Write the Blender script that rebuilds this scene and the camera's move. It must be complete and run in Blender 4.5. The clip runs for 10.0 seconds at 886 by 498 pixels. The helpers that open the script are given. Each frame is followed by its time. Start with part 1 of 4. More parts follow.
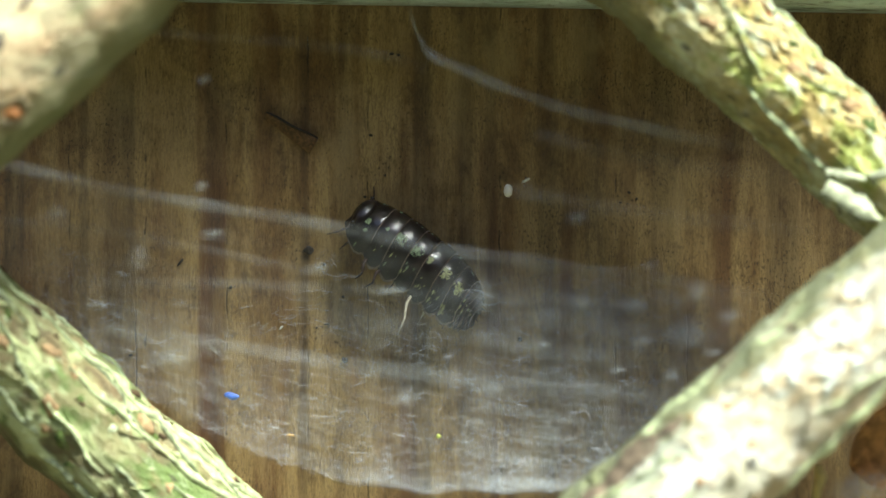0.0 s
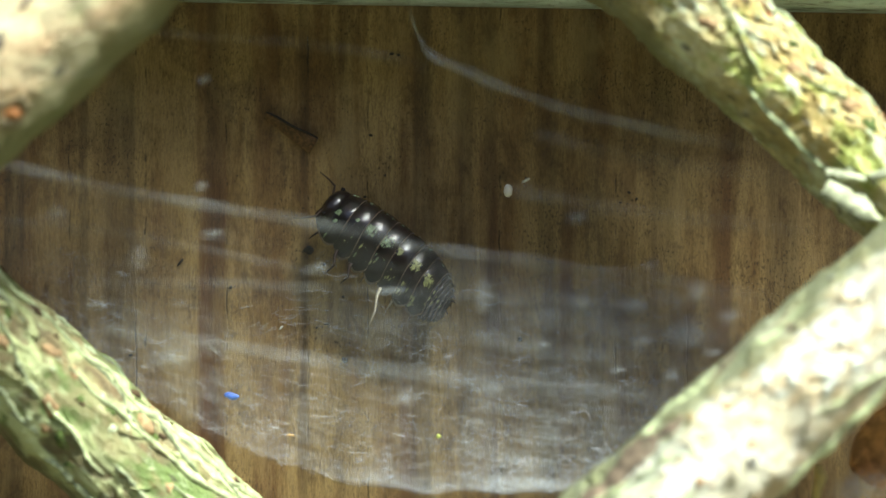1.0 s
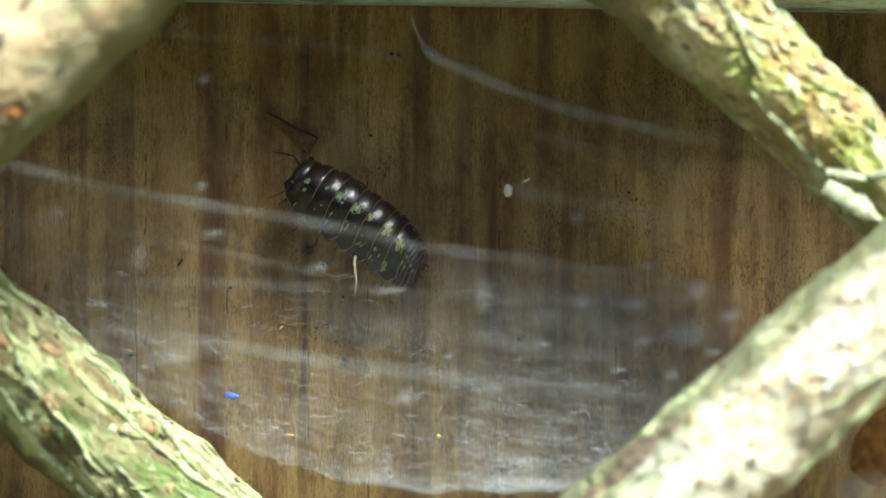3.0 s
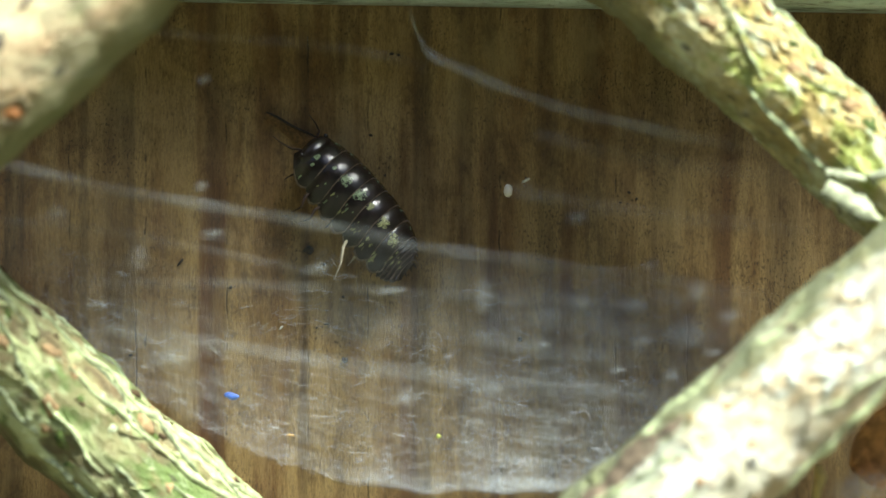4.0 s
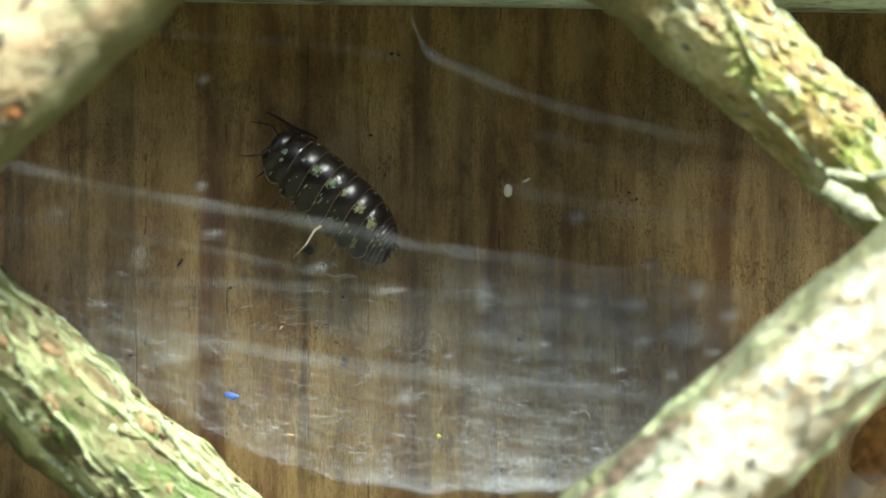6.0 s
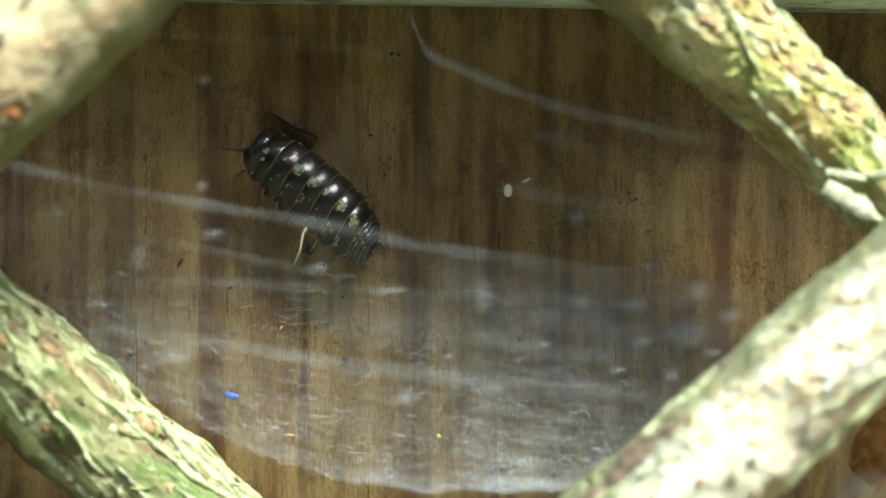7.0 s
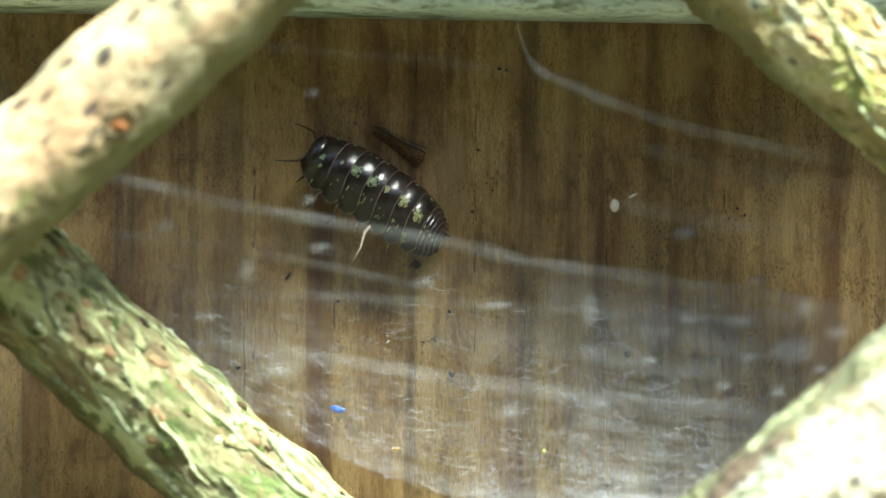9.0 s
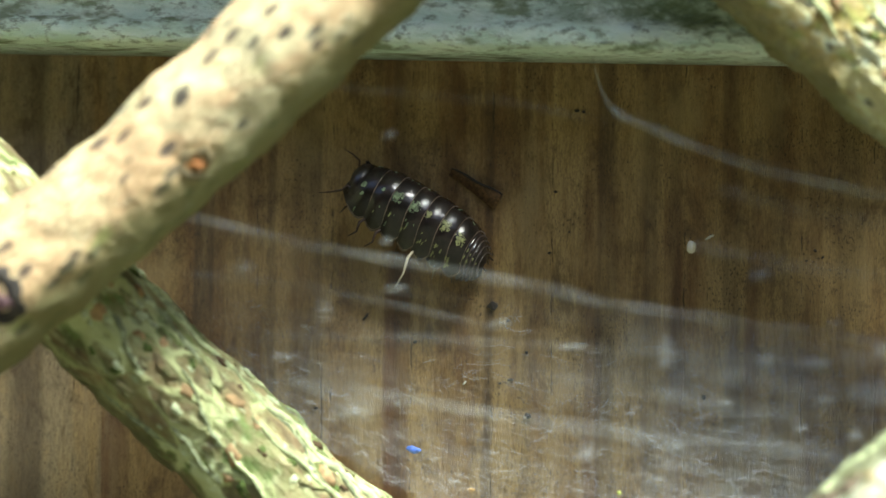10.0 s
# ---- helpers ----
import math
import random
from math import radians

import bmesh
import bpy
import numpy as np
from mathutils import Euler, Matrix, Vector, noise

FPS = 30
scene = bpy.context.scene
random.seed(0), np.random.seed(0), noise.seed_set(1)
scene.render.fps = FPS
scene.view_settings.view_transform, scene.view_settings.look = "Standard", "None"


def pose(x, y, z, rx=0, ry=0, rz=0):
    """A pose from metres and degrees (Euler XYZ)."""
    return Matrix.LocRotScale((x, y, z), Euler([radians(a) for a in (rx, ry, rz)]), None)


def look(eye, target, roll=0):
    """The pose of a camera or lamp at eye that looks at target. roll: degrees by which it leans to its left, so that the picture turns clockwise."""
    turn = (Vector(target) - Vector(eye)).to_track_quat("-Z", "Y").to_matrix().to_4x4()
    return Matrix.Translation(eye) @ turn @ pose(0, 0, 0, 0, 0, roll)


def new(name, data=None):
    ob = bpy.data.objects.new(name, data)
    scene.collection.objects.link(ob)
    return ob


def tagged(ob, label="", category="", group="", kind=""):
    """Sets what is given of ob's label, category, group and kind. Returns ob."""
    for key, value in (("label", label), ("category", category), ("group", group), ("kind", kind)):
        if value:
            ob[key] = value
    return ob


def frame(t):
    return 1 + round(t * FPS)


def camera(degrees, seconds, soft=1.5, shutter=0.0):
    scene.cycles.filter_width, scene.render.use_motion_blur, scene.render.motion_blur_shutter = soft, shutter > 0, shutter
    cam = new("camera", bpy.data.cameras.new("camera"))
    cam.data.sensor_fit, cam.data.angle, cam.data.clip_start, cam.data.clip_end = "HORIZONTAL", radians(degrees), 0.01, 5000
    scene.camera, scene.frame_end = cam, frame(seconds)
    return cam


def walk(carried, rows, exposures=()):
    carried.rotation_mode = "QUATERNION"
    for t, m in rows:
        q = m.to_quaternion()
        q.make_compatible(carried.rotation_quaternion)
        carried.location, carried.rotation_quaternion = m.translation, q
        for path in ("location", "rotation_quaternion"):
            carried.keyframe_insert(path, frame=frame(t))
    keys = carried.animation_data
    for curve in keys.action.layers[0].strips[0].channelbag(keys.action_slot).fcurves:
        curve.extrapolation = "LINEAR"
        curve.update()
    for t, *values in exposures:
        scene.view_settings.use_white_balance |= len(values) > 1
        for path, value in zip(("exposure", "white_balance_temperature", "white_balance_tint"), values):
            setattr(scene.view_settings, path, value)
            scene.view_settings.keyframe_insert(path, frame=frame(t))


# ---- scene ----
# A board wall behind a lattice of rough sticks: the wall's face is the plane y = 0, the lens stands before it (y < 0).
EYE = 0.30        # height of the lens over the ground
BACK = 0.18857    # the lens's distance from the wall
cam = camera(20.0, 10.0)
cam.data.dof.use_dof = True
cam.data.dof.focus_distance = 0.187
cam.data.dof.aperture_fstop = 18.0
# seconds, right, ahead and up in mm, turn to the left, tilt up, roll
ROWS = [
    (0.0, -0.18, -0.08, 0.17, -0.041, -0.042, 0.014),
    (7.5, -0.18, -0.08, 0.17, -0.041, -0.042, 0.014),
    (7.6, -0.16, -0.09, 0.16, -0.016, -0.033, 0.016),
    (7.7, -0.11, -0.10, 0.14, 0.058, -0.008, 0.020),
    (7.8, 0.00, -0.14, 0.09, 0.237, 0.030, 0.030),
    (7.9, 0.20, -0.20, 0.02, 0.534, 0.070, 0.047),
    (8.0, 0.44, -0.27, -0.08, 0.904, 0.113, 0.068),
    (8.1, 0.77, -0.15, -0.22, 1.322, 0.155, 0.119),
    (8.2, 1.09, -0.04, -0.34, 1.731, 0.202, 0.168),
    (8.3, 1.38, 0.06, -0.46, 2.102, 0.255, 0.212),
    (8.4, 1.63, 0.15, -0.56, 2.422, 0.303, 0.251),
    (8.5, 1.84, 0.22, -0.65, 2.700, 0.344, 0.284),
    (8.6, 1.87, 0.13, -0.69, 2.825, 0.387, 0.302),
    (8.7, 1.89, 0.06, -0.72, 2.915, 0.431, 0.316),
    (8.8, 1.91, 0.02, -0.74, 2.963, 0.472, 0.323),
    (8.9, 1.91, -0.01, -0.75, 2.997, 0.520, 0.328),
    (9.0, 1.93, -0.04, -0.76, 3.042, 0.570, 0.335),
    (9.1, 2.06, -0.05, -0.81, 3.221, 0.641, 0.349),
    (9.2, 2.26, -0.06, -0.88, 3.472, 0.740, 0.368),
    (9.3, 2.52, -0.08, -0.97, 3.809, 0.871, 0.394),
    (9.4, 2.80, -0.09, -1.07, 4.175, 1.013, 0.422),
    (9.5, 3.08, -0.11, -1.16, 4.528, 1.155, 0.449),
    (9.6, 3.26, -0.18, -1.32, 4.767, 1.308, 0.488),
    (9.7, 3.43, -0.24, -1.47, 4.985, 1.454, 0.523),
    (9.8, 3.56, -0.29, -1.58, 5.157, 1.581, 0.551),
    (9.9, 3.65, -0.33, -1.66, 5.274, 1.688, 0.570),
    (10.0, 3.70, -0.35, -1.70, 5.335, 1.781, 0.580),
]


def eye_pose(x, y, z, yaw, pitch, roll):
    return pose(x / 1000, y / 1000 - BACK, EYE + z / 1000, 0, 0, yaw) @ pose(0, 0, 0, 90 + pitch) @ pose(0, 0, 0, 0, 0, roll)


# the clip's camera opens up a little while it pans
walk(cam, [(t, eye_pose(*r)) for t, *r in ROWS], [(0.0, 1.25), (7.9, 1.25), (8.5, 1.50), (9.0, 1.62), (9.5, 1.62), (9.7, 1.54), (9.9, 1.40), (10.0, 1.32)])

# ---- light ----
SUN = Vector((0.38, -0.35, 0.80)).normalized()
world = bpy.data.worlds.new("sky")
scene.world = world
world.use_nodes = True
wn = world.node_tree.nodes
sky = wn.new("ShaderNodeTexSky")
sky.sky_type, sky.sun_disc = "NISHITA", False
sky.sun_elevation = math.asin(SUN.z)
sky.sun_rotation = math.atan2(SUN.x, SUN.y)
world.node_tree.links.new(sky.outputs[0], wn["Background"].inputs[0])
wn["Background"].inputs[1].default_value = 0.15
lamp = bpy.data.lights.new("sun", "SUN")
lamp.energy, lamp.angle, lamp.color = 5.1, radians(21), (0.915, 0.97, 0.865)
sun = new("sun", lamp)
sun.matrix_world = look(SUN * 5, (0, 0, 0))


# ---- materials ----
class Mat:
    """A small builder of node materials; places are taken in mm of the thing's own space."""

    def __init__(self, name, rough=0.8, scale=1000.0):
        self.m = bpy.data.materials.new(name)
        self.m.use_nodes = True
        self.t = self.m.node_tree
        self.n = self.t.nodes
        self.b = self.n["Principled BSDF"]
        self.b.inputs["Roughness"].default_value = rough
        co = self.n.new("ShaderNodeTexCoord")
        mp = self.n.new("ShaderNodeMapping")
        mp.inputs["Scale"].default_value = (scale, scale, scale)
        self.link(co.outputs["Object"], mp.inputs[0])
        self.co = mp.outputs[0]

    def link(self, a, b):
        self.t.links.new(a, b)

    def put(self, socket, value):
        if isinstance(value, (int, float)):
            socket.default_value = value
        elif isinstance(value, tuple):
            socket.default_value = (*value, 1.0)[:4] if len(socket.default_value) == 4 else value
        else:
            self.link(value, socket)

    def stretch(self, sx, sy, sz, at=(0, 0, 0)):
        mp = self.n.new("ShaderNodeMapping")
        mp.inputs["Scale"].default_value = (sx, sy, sz)
        mp.inputs["Location"].default_value = at
        self.link(self.co, mp.inputs[0])
        return mp.outputs[0]

    def noise(self, scale, detail=4.0, co=None, rough=0.55, warp=0.0):
        nd = self.n.new("ShaderNodeTexNoise")
        nd.inputs["Scale"].default_value = scale
        nd.inputs["Detail"].default_value = detail
        nd.inputs["Roughness"].default_value = rough
        nd.inputs["Distortion"].default_value = warp
        self.link(co or self.co, nd.inputs["Vector"])
        return nd.outputs[0]

    def cells(self, scale, co=None, feature="F1"):
        nd = self.n.new("ShaderNodeTexVoronoi")
        nd.feature = feature
        nd.inputs["Scale"].default_value = scale
        self.link(co or self.co, nd.inputs["Vector"])
        return nd.outputs["Distance"]

    def ramp(self, x, lo, hi, a=0.0, b=1.0):
        nd = self.n.new("ShaderNodeMapRange")
        nd.interpolation_type = "SMOOTHSTEP"
        for k, v in zip(range(5), (x, lo, hi, a, b)):
            self.put(nd.inputs[k], v)
        return nd.outputs[0]

    def math(self, op, a, b=0.0):
        nd = self.n.new("ShaderNodeMath")
        nd.operation = op
        self.put(nd.inputs[0], a)
        self.put(nd.inputs[1], b)
        return nd.outputs[0]

    def mix(self, fac, a, b):
        nd = self.n.new("ShaderNodeMix")
        nd.data_type = "RGBA"
        self.put(nd.inputs[0], fac)
        self.put(nd.inputs[6], a)
        self.put(nd.inputs[7], b)
        return nd.outputs[2]

    def axis(self, k):
        nd = self.n.new("ShaderNodeSeparateXYZ")
        self.link(self.co, nd.inputs[0])
        return nd.outputs[k]

    def colour(self, c):
        self.put(self.b.inputs["Base Color"], c)
        return self

    def bump(self, height, depth, dist=0.0001):
        nd = self.n.new("ShaderNodeBump")
        nd.inputs["Strength"].default_value = depth
        nd.inputs["Distance"].default_value = dist
        self.link(height, nd.inputs["Height"])
        self.link(nd.outputs[0], self.b.inputs["Normal"])
        return self

    def thin(self, alpha):
        self.put(self.b.inputs["Alpha"], alpha)
        return self


def plain(name, c, rough=0.7, grain=3.0, dark=0.7, spec=0.5):
    m = Mat(name, rough)
    m.colour(m.mix(m.ramp(m.noise(grain, 5), 0.35, 0.7), tuple(v * dark for v in c), c))
    m.b.inputs["Specular IOR Level"].default_value = spec
    return m.m


def board_wood():
    m = Mat("weathered_board", 0.75)
    grain = m.noise(1.0, 5, m.stretch(0.5, 1.0, 0.055), 0.6, 0.3)
    fibre = m.noise(1.0, 6, m.stretch(4.0, 1.0, 0.6), 0.8, 0.3)
    fine = m.noise(1.0, 6, m.stretch(6.0, 1.0, 1.3), 0.8)
    hair = m.noise(1.0, 5, m.stretch(8.0, 1.0, 3.0, (4, 0, 1)), 0.8)
    broad = m.noise(0.06, 4, m.stretch(1.8, 1, 0.8))
    base = m.mix(m.ramp(grain, 0.36, 0.64), (0.200, 0.112, 0.037), (0.425, 0.284, 0.112))
    base = m.mix(m.ramp(broad, 0.42, 0.62, 0, 0.5), base, (0.35, 0.24, 0.098))
    base = m.mix(m.ramp(m.noise(0.09, 5, m.stretch(2.6, 1, 0.3, (5, 1, 2)), 0.6), 0.50, 0.66, 0, 0.5), base, (0.165, 0.068, 0.018))
    # the heartwood side is redder and darker; the far sapwood side has greyed
    x = m.axis(0)
    lean = m.math("ADD", x, m.math("MULTIPLY", m.math("SUBTRACT", grain, 0.5), 16.0))
    base = m.mix(m.ramp(lean, -1.0, 12.0, 0, 0.06), base, (0.150, 0.082, 0.034))
    base = m.mix(m.math("MULTIPLY", m.ramp(lean, -6.0, -16.0), m.ramp(lean, -43.0, -37.0, 0, 0.18)), base, (0.165, 0.083, 0.029))
    base = m.mix(m.ramp(lean, -37.0, -43.0, 0, 0.55), base, (0.30, 0.265, 0.18))
    base = m.mix(m.ramp(fibre, 0.46, 0.68, 0, 0.45), base, (0.075, 0.040, 0.015))
    base = m.mix(m.ramp(fine, 0.45, 0.66, 0, 0.45), base, (0.050, 0.029, 0.012))
    base = m.mix(m.ramp(hair, 0.48, 0.66, 0, 0.5), base, (0.036, 0.023, 0.011))
    mott = m.noise(0.42, 6, m.stretch(1.2, 1, 0.6, (1, 8, 3)), 0.78, 0.4)
    base = m.mix(m.ramp(mott, 0.48, 0.68, 0, 0.5), base, (0.36, 0.245, 0.108))
    base = m.mix(m.ramp(mott, 0.50, 0.32, 0, 0.65), base, (0.066, 0.036, 0.014))
    # dark growth bands: place across the board, half width, strength, softness of either side, red or black
    wob = m.math("MULTIPLY", m.math("SUBTRACT", m.noise(0.5, 4, m.stretch(1, 1, 0.10)), 0.5), 0.9)
    x = m.math("ADD", x, wob)
    fade = m.ramp(m.noise(0.16, 3, m.stretch(3.0, 1, 0.35, (7, 0, 0))), 0.32, 0.62, 0.15, 0.95)
    cells = m.ramp(fibre, 0.36, 0.62, 1.0, 0.65)
    for tone, colour in ((0, (0.095, 0.034, 0.011)), (1, (0.034, 0.019, 0.010))):
        lines = None
        for c, w, k, left, right, which in STREAKS:
            if which != tone:
                continue
            d = m.math("SUBTRACT", x, c)
            line = m.math("MULTIPLY", m.ramp(d, -w - left, -w, 0.0, k), m.ramp(d, w, w + right, 1.0, 0.0))
            lines = line if lines is None else m.math("MAXIMUM", lines, line)
        lines = m.math("MULTIPLY", m.math("MULTIPLY", lines, fade), cells)
        if tone == 0:
            # the red bands run out towards the upper end of the board
            tall = m.math("ADD", m.axis(2), m.math("MULTIPLY", m.math("SUBTRACT", grain, 0.5), 14.0))
            lines = m.math("MULTIPLY", lines, m.ramp(tall, 12.0, 2.0, 0.25, 1.0))
        base = m.mix(lines, base, colour)
    # hairline checks in the wood: they break off and go on
    gap = m.ramp(m.noise(0.5, 4, m.stretch(2.0, 1, 0.5, (1, 0, 5)), 0.75), 0.52, 0.60)
    drift = m.math("ADD", m.axis(0), m.math("MULTIPLY", m.math("SUBTRACT", m.noise(1.0, 4, m.stretch(0.4, 1, 0.5)), 0.5), 0.45))
    checks = None
    for c, w in CHECKS:
        line = m.ramp(m.math("ABSOLUTE", m.math("SUBTRACT", drift, c)), w * 0.4, w * 1.3, 0.75, 0.0)
        checks = line if checks is None else m.math("MAXIMUM", checks, line)
    checks = m.math("MULTIPLY", checks, gap)
    base = m.mix(checks, base, (0.012, 0.007, 0.004))
    # black mould specks, thick in some patches, and pale scuffs
    pits = m.noise(4.2, 2, m.stretch(1.5, 1, 0.8), 0.5)
    cluster = m.ramp(m.noise(0.22, 3, None, 0.5), 0.42, 0.65, 0.0, 0.09)
    cluster = m.math("ADD", cluster, m.ramp(m.axis(0), 0.0, 12.0, 0.0, 0.025))
    base = m.mix(m.ramp(m.math("ADD", pits, cluster), 0.67, 0.73, 0, 0.6), base, (0.016, 0.011, 0.007))
    base = m.mix(m.ramp(m.noise(0.16, 4, m.stretch(1, 1, 0.5, (3, 0, 9))), 0.54, 0.72, 0, 0.5), base, (0.35, 0.255, 0.12))
    m.colour(base)
    m.bump(m.math("SUBTRACT", m.math("ADD", grain, m.math("MULTIPLY", fibre, 0.6)), m.math("MULTIPLY", checks, 0.9)), 0.6, 0.0003)
    return m.m


STREAKS = [(-46, 1.0, 0.7, 0.8, 0.8, 1), (-39.2, 0.7, 0.8, 0.2, 0.9, 0), (-32.3, 0.6, 0.85, 0.4, 0.3, 1), (-28.4, 0.35, 0.5, 0.5, 0.4, 0), (-27.0, 0.15, 0.5, 0.3, 0.3, 1),
           (-24.2, 0.8, 0.6, 0.9, 0.5, 1), (-20.6, 0.2, 0.3, 0.6, 0.6, 0), (-17.4, 0.8, 1.0, 0.35, 0.35, 0), (-17.2, 0.25, 0.45, 0.5, 0.6, 1), (-13.6, 0.3, 0.25, 0.8, 0.8, 0),
           (-10.5, 0.2, 0.65, 0.3, 0.3, 1), (-7.4, 0.25, 0.35, 0.5, 0.5, 1), (-2.6, 0.45, 0.65, 0.5, 0.4, 0), (-1.7, 0.5, 0.75, 0.35, 0.6, 1), (1.7, 0.3, 0.45, 0.5, 0.5, 1), (3.5, 0.55, 0.95, 0.3, 0.2, 0),
           (3.6, 0.2, 0.5, 0.4, 0.3, 1), (7.7, 0.45, 0.62, 0.3, 0.5, 1), (9.3, 0.4, 0.5, 0.5, 0.5, 0), (11.4, 0.5, 0.5, 0.4, 0.5, 1), (13.8, 0.3, 0.6, 0.5, 0.5, 0), (16.5, 0.7, 0.45, 0.6, 0.8, 1),
           (20.6, 0.6, 0.55, 0.6, 0.6, 0), (25.5, 0.8, 0.5, 0.8, 0.8, 1), (30.0, 0.8, 0.6, 0.8, 0.8, 1)]
CHECKS = [(-42.2, 0.10), (-28.1, 0.05), (-23.1, 0.06), (-22.4, 0.09), (-16.3, 0.07), (-10.2, 0.06), (-5.7, 0.05), (4.25, 0.07), (12.9, 0.05), (18.3, 0.05)]


def bark(name, cream, ochre, green, lichen, g_lo, l_lo, dots, seed, cracks=0.0, pore=(0.075, 0.06, 0.04), moss_shade=None, moss_shade_colour=(0.10, 0.12, 0.035), edge=2.4, flecks=0.0, grime=0.5, net=None, pits=0.0):
    """Bark along the stick's own x axis: smooth cream to ochre ground, algae, pale lichen, dark pores."""
    m = Mat(name, 0.72)
    at = (seed * 13.7, seed * 5.1, seed * 8.3)
    large = m.noise(0.22, 4, m.stretch(0.7, 1, 1, at), 0.6, 0.6)
    mid = m.noise(0.8, 5, m.stretch(0.5, 1.2, 1.2, at), 0.65, 0.4)
    fine = m.noise(3.5, 5, m.stretch(0.6, 1.2, 1.2, at), 0.7)
    c = m.mix(m.ramp(large, 0.38, 0.62), cream, ochre)
    c = m.mix(m.ramp(mid, 0.45, 0.75, 0, 0.35 if cracks == 0 else 0.6), c, tuple(v * 0.45 for v in ochre))
    c = m.mix(m.ramp(m.noise(0.33, 5, m.stretch(0.6, 1, 1, (at[1], 3, 4)), 0.65), g_lo, g_lo + 0.14, 0, 0.85), c, green)
    web_n = m.noise(0.27, 4, m.stretch(0.4, 1.1, 1.1, (2, at[2], 4)), 0.55, 0.5)
    crust = m.math("SUBTRACT", 1.0, m.math("MULTIPLY", m.math("ABSOLUTE", m.math("SUBTRACT", web_n, 0.5)), 11.0))
    crust = m.math("MULTIPLY", crust, m.ramp(m.noise(0.3, 3, m.stretch(0.6, 1, 1, (6, at[1], 1))), 0.36, 0.6))
    c = m.mix(m.ramp(crust, l_lo, l_lo + 0.35, 0, 0.9), c, lichen)
    crack = m.math("ABSOLUTE", m.math("SUBTRACT", m.noise(0.26, 4, m.stretch(0.35, 1.1, 1.1, (at[0], 1, 7)), 0.55, 0.5), 0.47))
    c = m.mix(m.ramp(crack, 0.008, 0.035, cracks, 0), c, (0.07, 0.05, 0.025))
    spots = m.cells(0.62, m.stretch(0.55, 1.25, 1.25, at))
    c = m.mix(m.ramp(m.math("ADD", spots, m.math("MULTIPLY", fine, 0.25)), dots, dots + 0.1, 0.85, 0), c, pore)
    if pits:
        # large sunken pores, drawn out along the stick
        deep = m.cells(0.36, m.stretch(0.62, 1.15, 1.15, (at[2], 4, at[1])))
        c = m.mix(m.ramp(m.math("ADD", deep, m.math("MULTIPLY", mid, 0.22)), pits, pits + 0.09, 0.9, 0), c, pore)
    c = m.mix(m.ramp(fine, 0.56, 0.8, 0, grime), c, (0.12, 0.10, 0.05))
    if flecks:
        # small scabs of pale and of rusty crust
        f1 = m.math("ADD", m.cells(0.85, m.stretch(0.6, 1.2, 1.2, (at[2], at[0], 2))), m.math("MULTIPLY", fine, 0.9))
        c = m.mix(m.ramp(f1, 0.56, 0.74, flecks, 0), c, lichen)
        speck = m.noise(2.0, 4, m.stretch(0.8, 1.2, 1.2, (at[0], 7, at[1])), 0.7, 0.4)
        c = m.mix(m.ramp(speck, 0.54, 0.64, 0, flecks * 0.6), c, lichen)
        c = m.mix(m.ramp(speck, 0.46, 0.36, 0, flecks * 0.6), c, tuple(v * 0.5 for v in ochre))
        f2 = m.math("ADD", m.cells(0.8, m.stretch(0.6, 1.2, 1.2, (at[1], at[2], 6))), m.math("MULTIPLY", fine, 0.5))
        c = m.mix(m.ramp(f2, 0.38, 0.50, flecks * 0.9, 0), c, (0.26, 0.11, 0.04))
    height = m.math("MULTIPLY", crust, 0.35)
    if net:
        # a net of raised seams between smooth scales: size of the scales, seam's and scale's colours, strength
        size, seam_c, scale_c, k = net
        warp = m.n.new("ShaderNodeTexNoise")
        warp.inputs["Scale"].default_value, warp.inputs["Detail"].default_value = 0.5, 4.0
        m.link(m.stretch(0.6, 1, 1, (at[1], 1, 2)), warp.inputs["Vector"])
        bend = m.n.new("ShaderNodeVectorMath")
        bend.operation = "MULTIPLY_ADD"
        m.link(warp.outputs["Color"], bend.inputs[0])
        bend.inputs[1].default_value = (2.2, 2.2, 2.2)
        m.link(m.stretch(0.5, 1, 1, at), bend.inputs[2])
        seam = m.cells(1 / size, bend.outputs[0], "DISTANCE_TO_EDGE")
        seam = m.math("ADD", seam, m.math("MULTIPLY", m.math("SUBTRACT", fine, 0.5), 0.12))
        where = m.ramp(m.noise(0.2, 3, m.stretch(0.5, 1, 1, (at[2], 9, at[0])), 0.5), 0.40, 0.56)
        c = m.mix(m.math("MULTIPLY", m.ramp(seam, 0.14, 0.34), m.math("MULTIPLY", where, k * 0.75)), c, scale_c)
        line = m.math("MULTIPLY", m.ramp(seam, 0.05, 0.15, 1, 0), where)
        c = m.mix(m.math("MULTIPLY", line, k), c, seam_c)
        height = m.math("ADD", height, m.math("MULTIPLY", line, 0.6))
    if moss_shade:
        # algae, with the shaded flank's darkness painted in, along one side of the stick
        side = m.math("ADD", m.math("MULTIPLY", m.axis(1), moss_shade[0]), m.math("MULTIPLY", m.axis(2), moss_shade[1]))
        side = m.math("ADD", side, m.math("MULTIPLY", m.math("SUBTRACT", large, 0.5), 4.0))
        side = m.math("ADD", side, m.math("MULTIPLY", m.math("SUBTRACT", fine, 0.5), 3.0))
        c = m.mix(m.ramp(side, edge, edge + 1.9, 0, 0.85), c, moss_shade_colour)
    m.colour(c)
    m.bump(m.math("ADD", m.math("ADD", m.math("MULTIPLY", mid, 1.2), m.math("MULTIPLY", fine, 0.5)), height), 0.9, 0.0004)
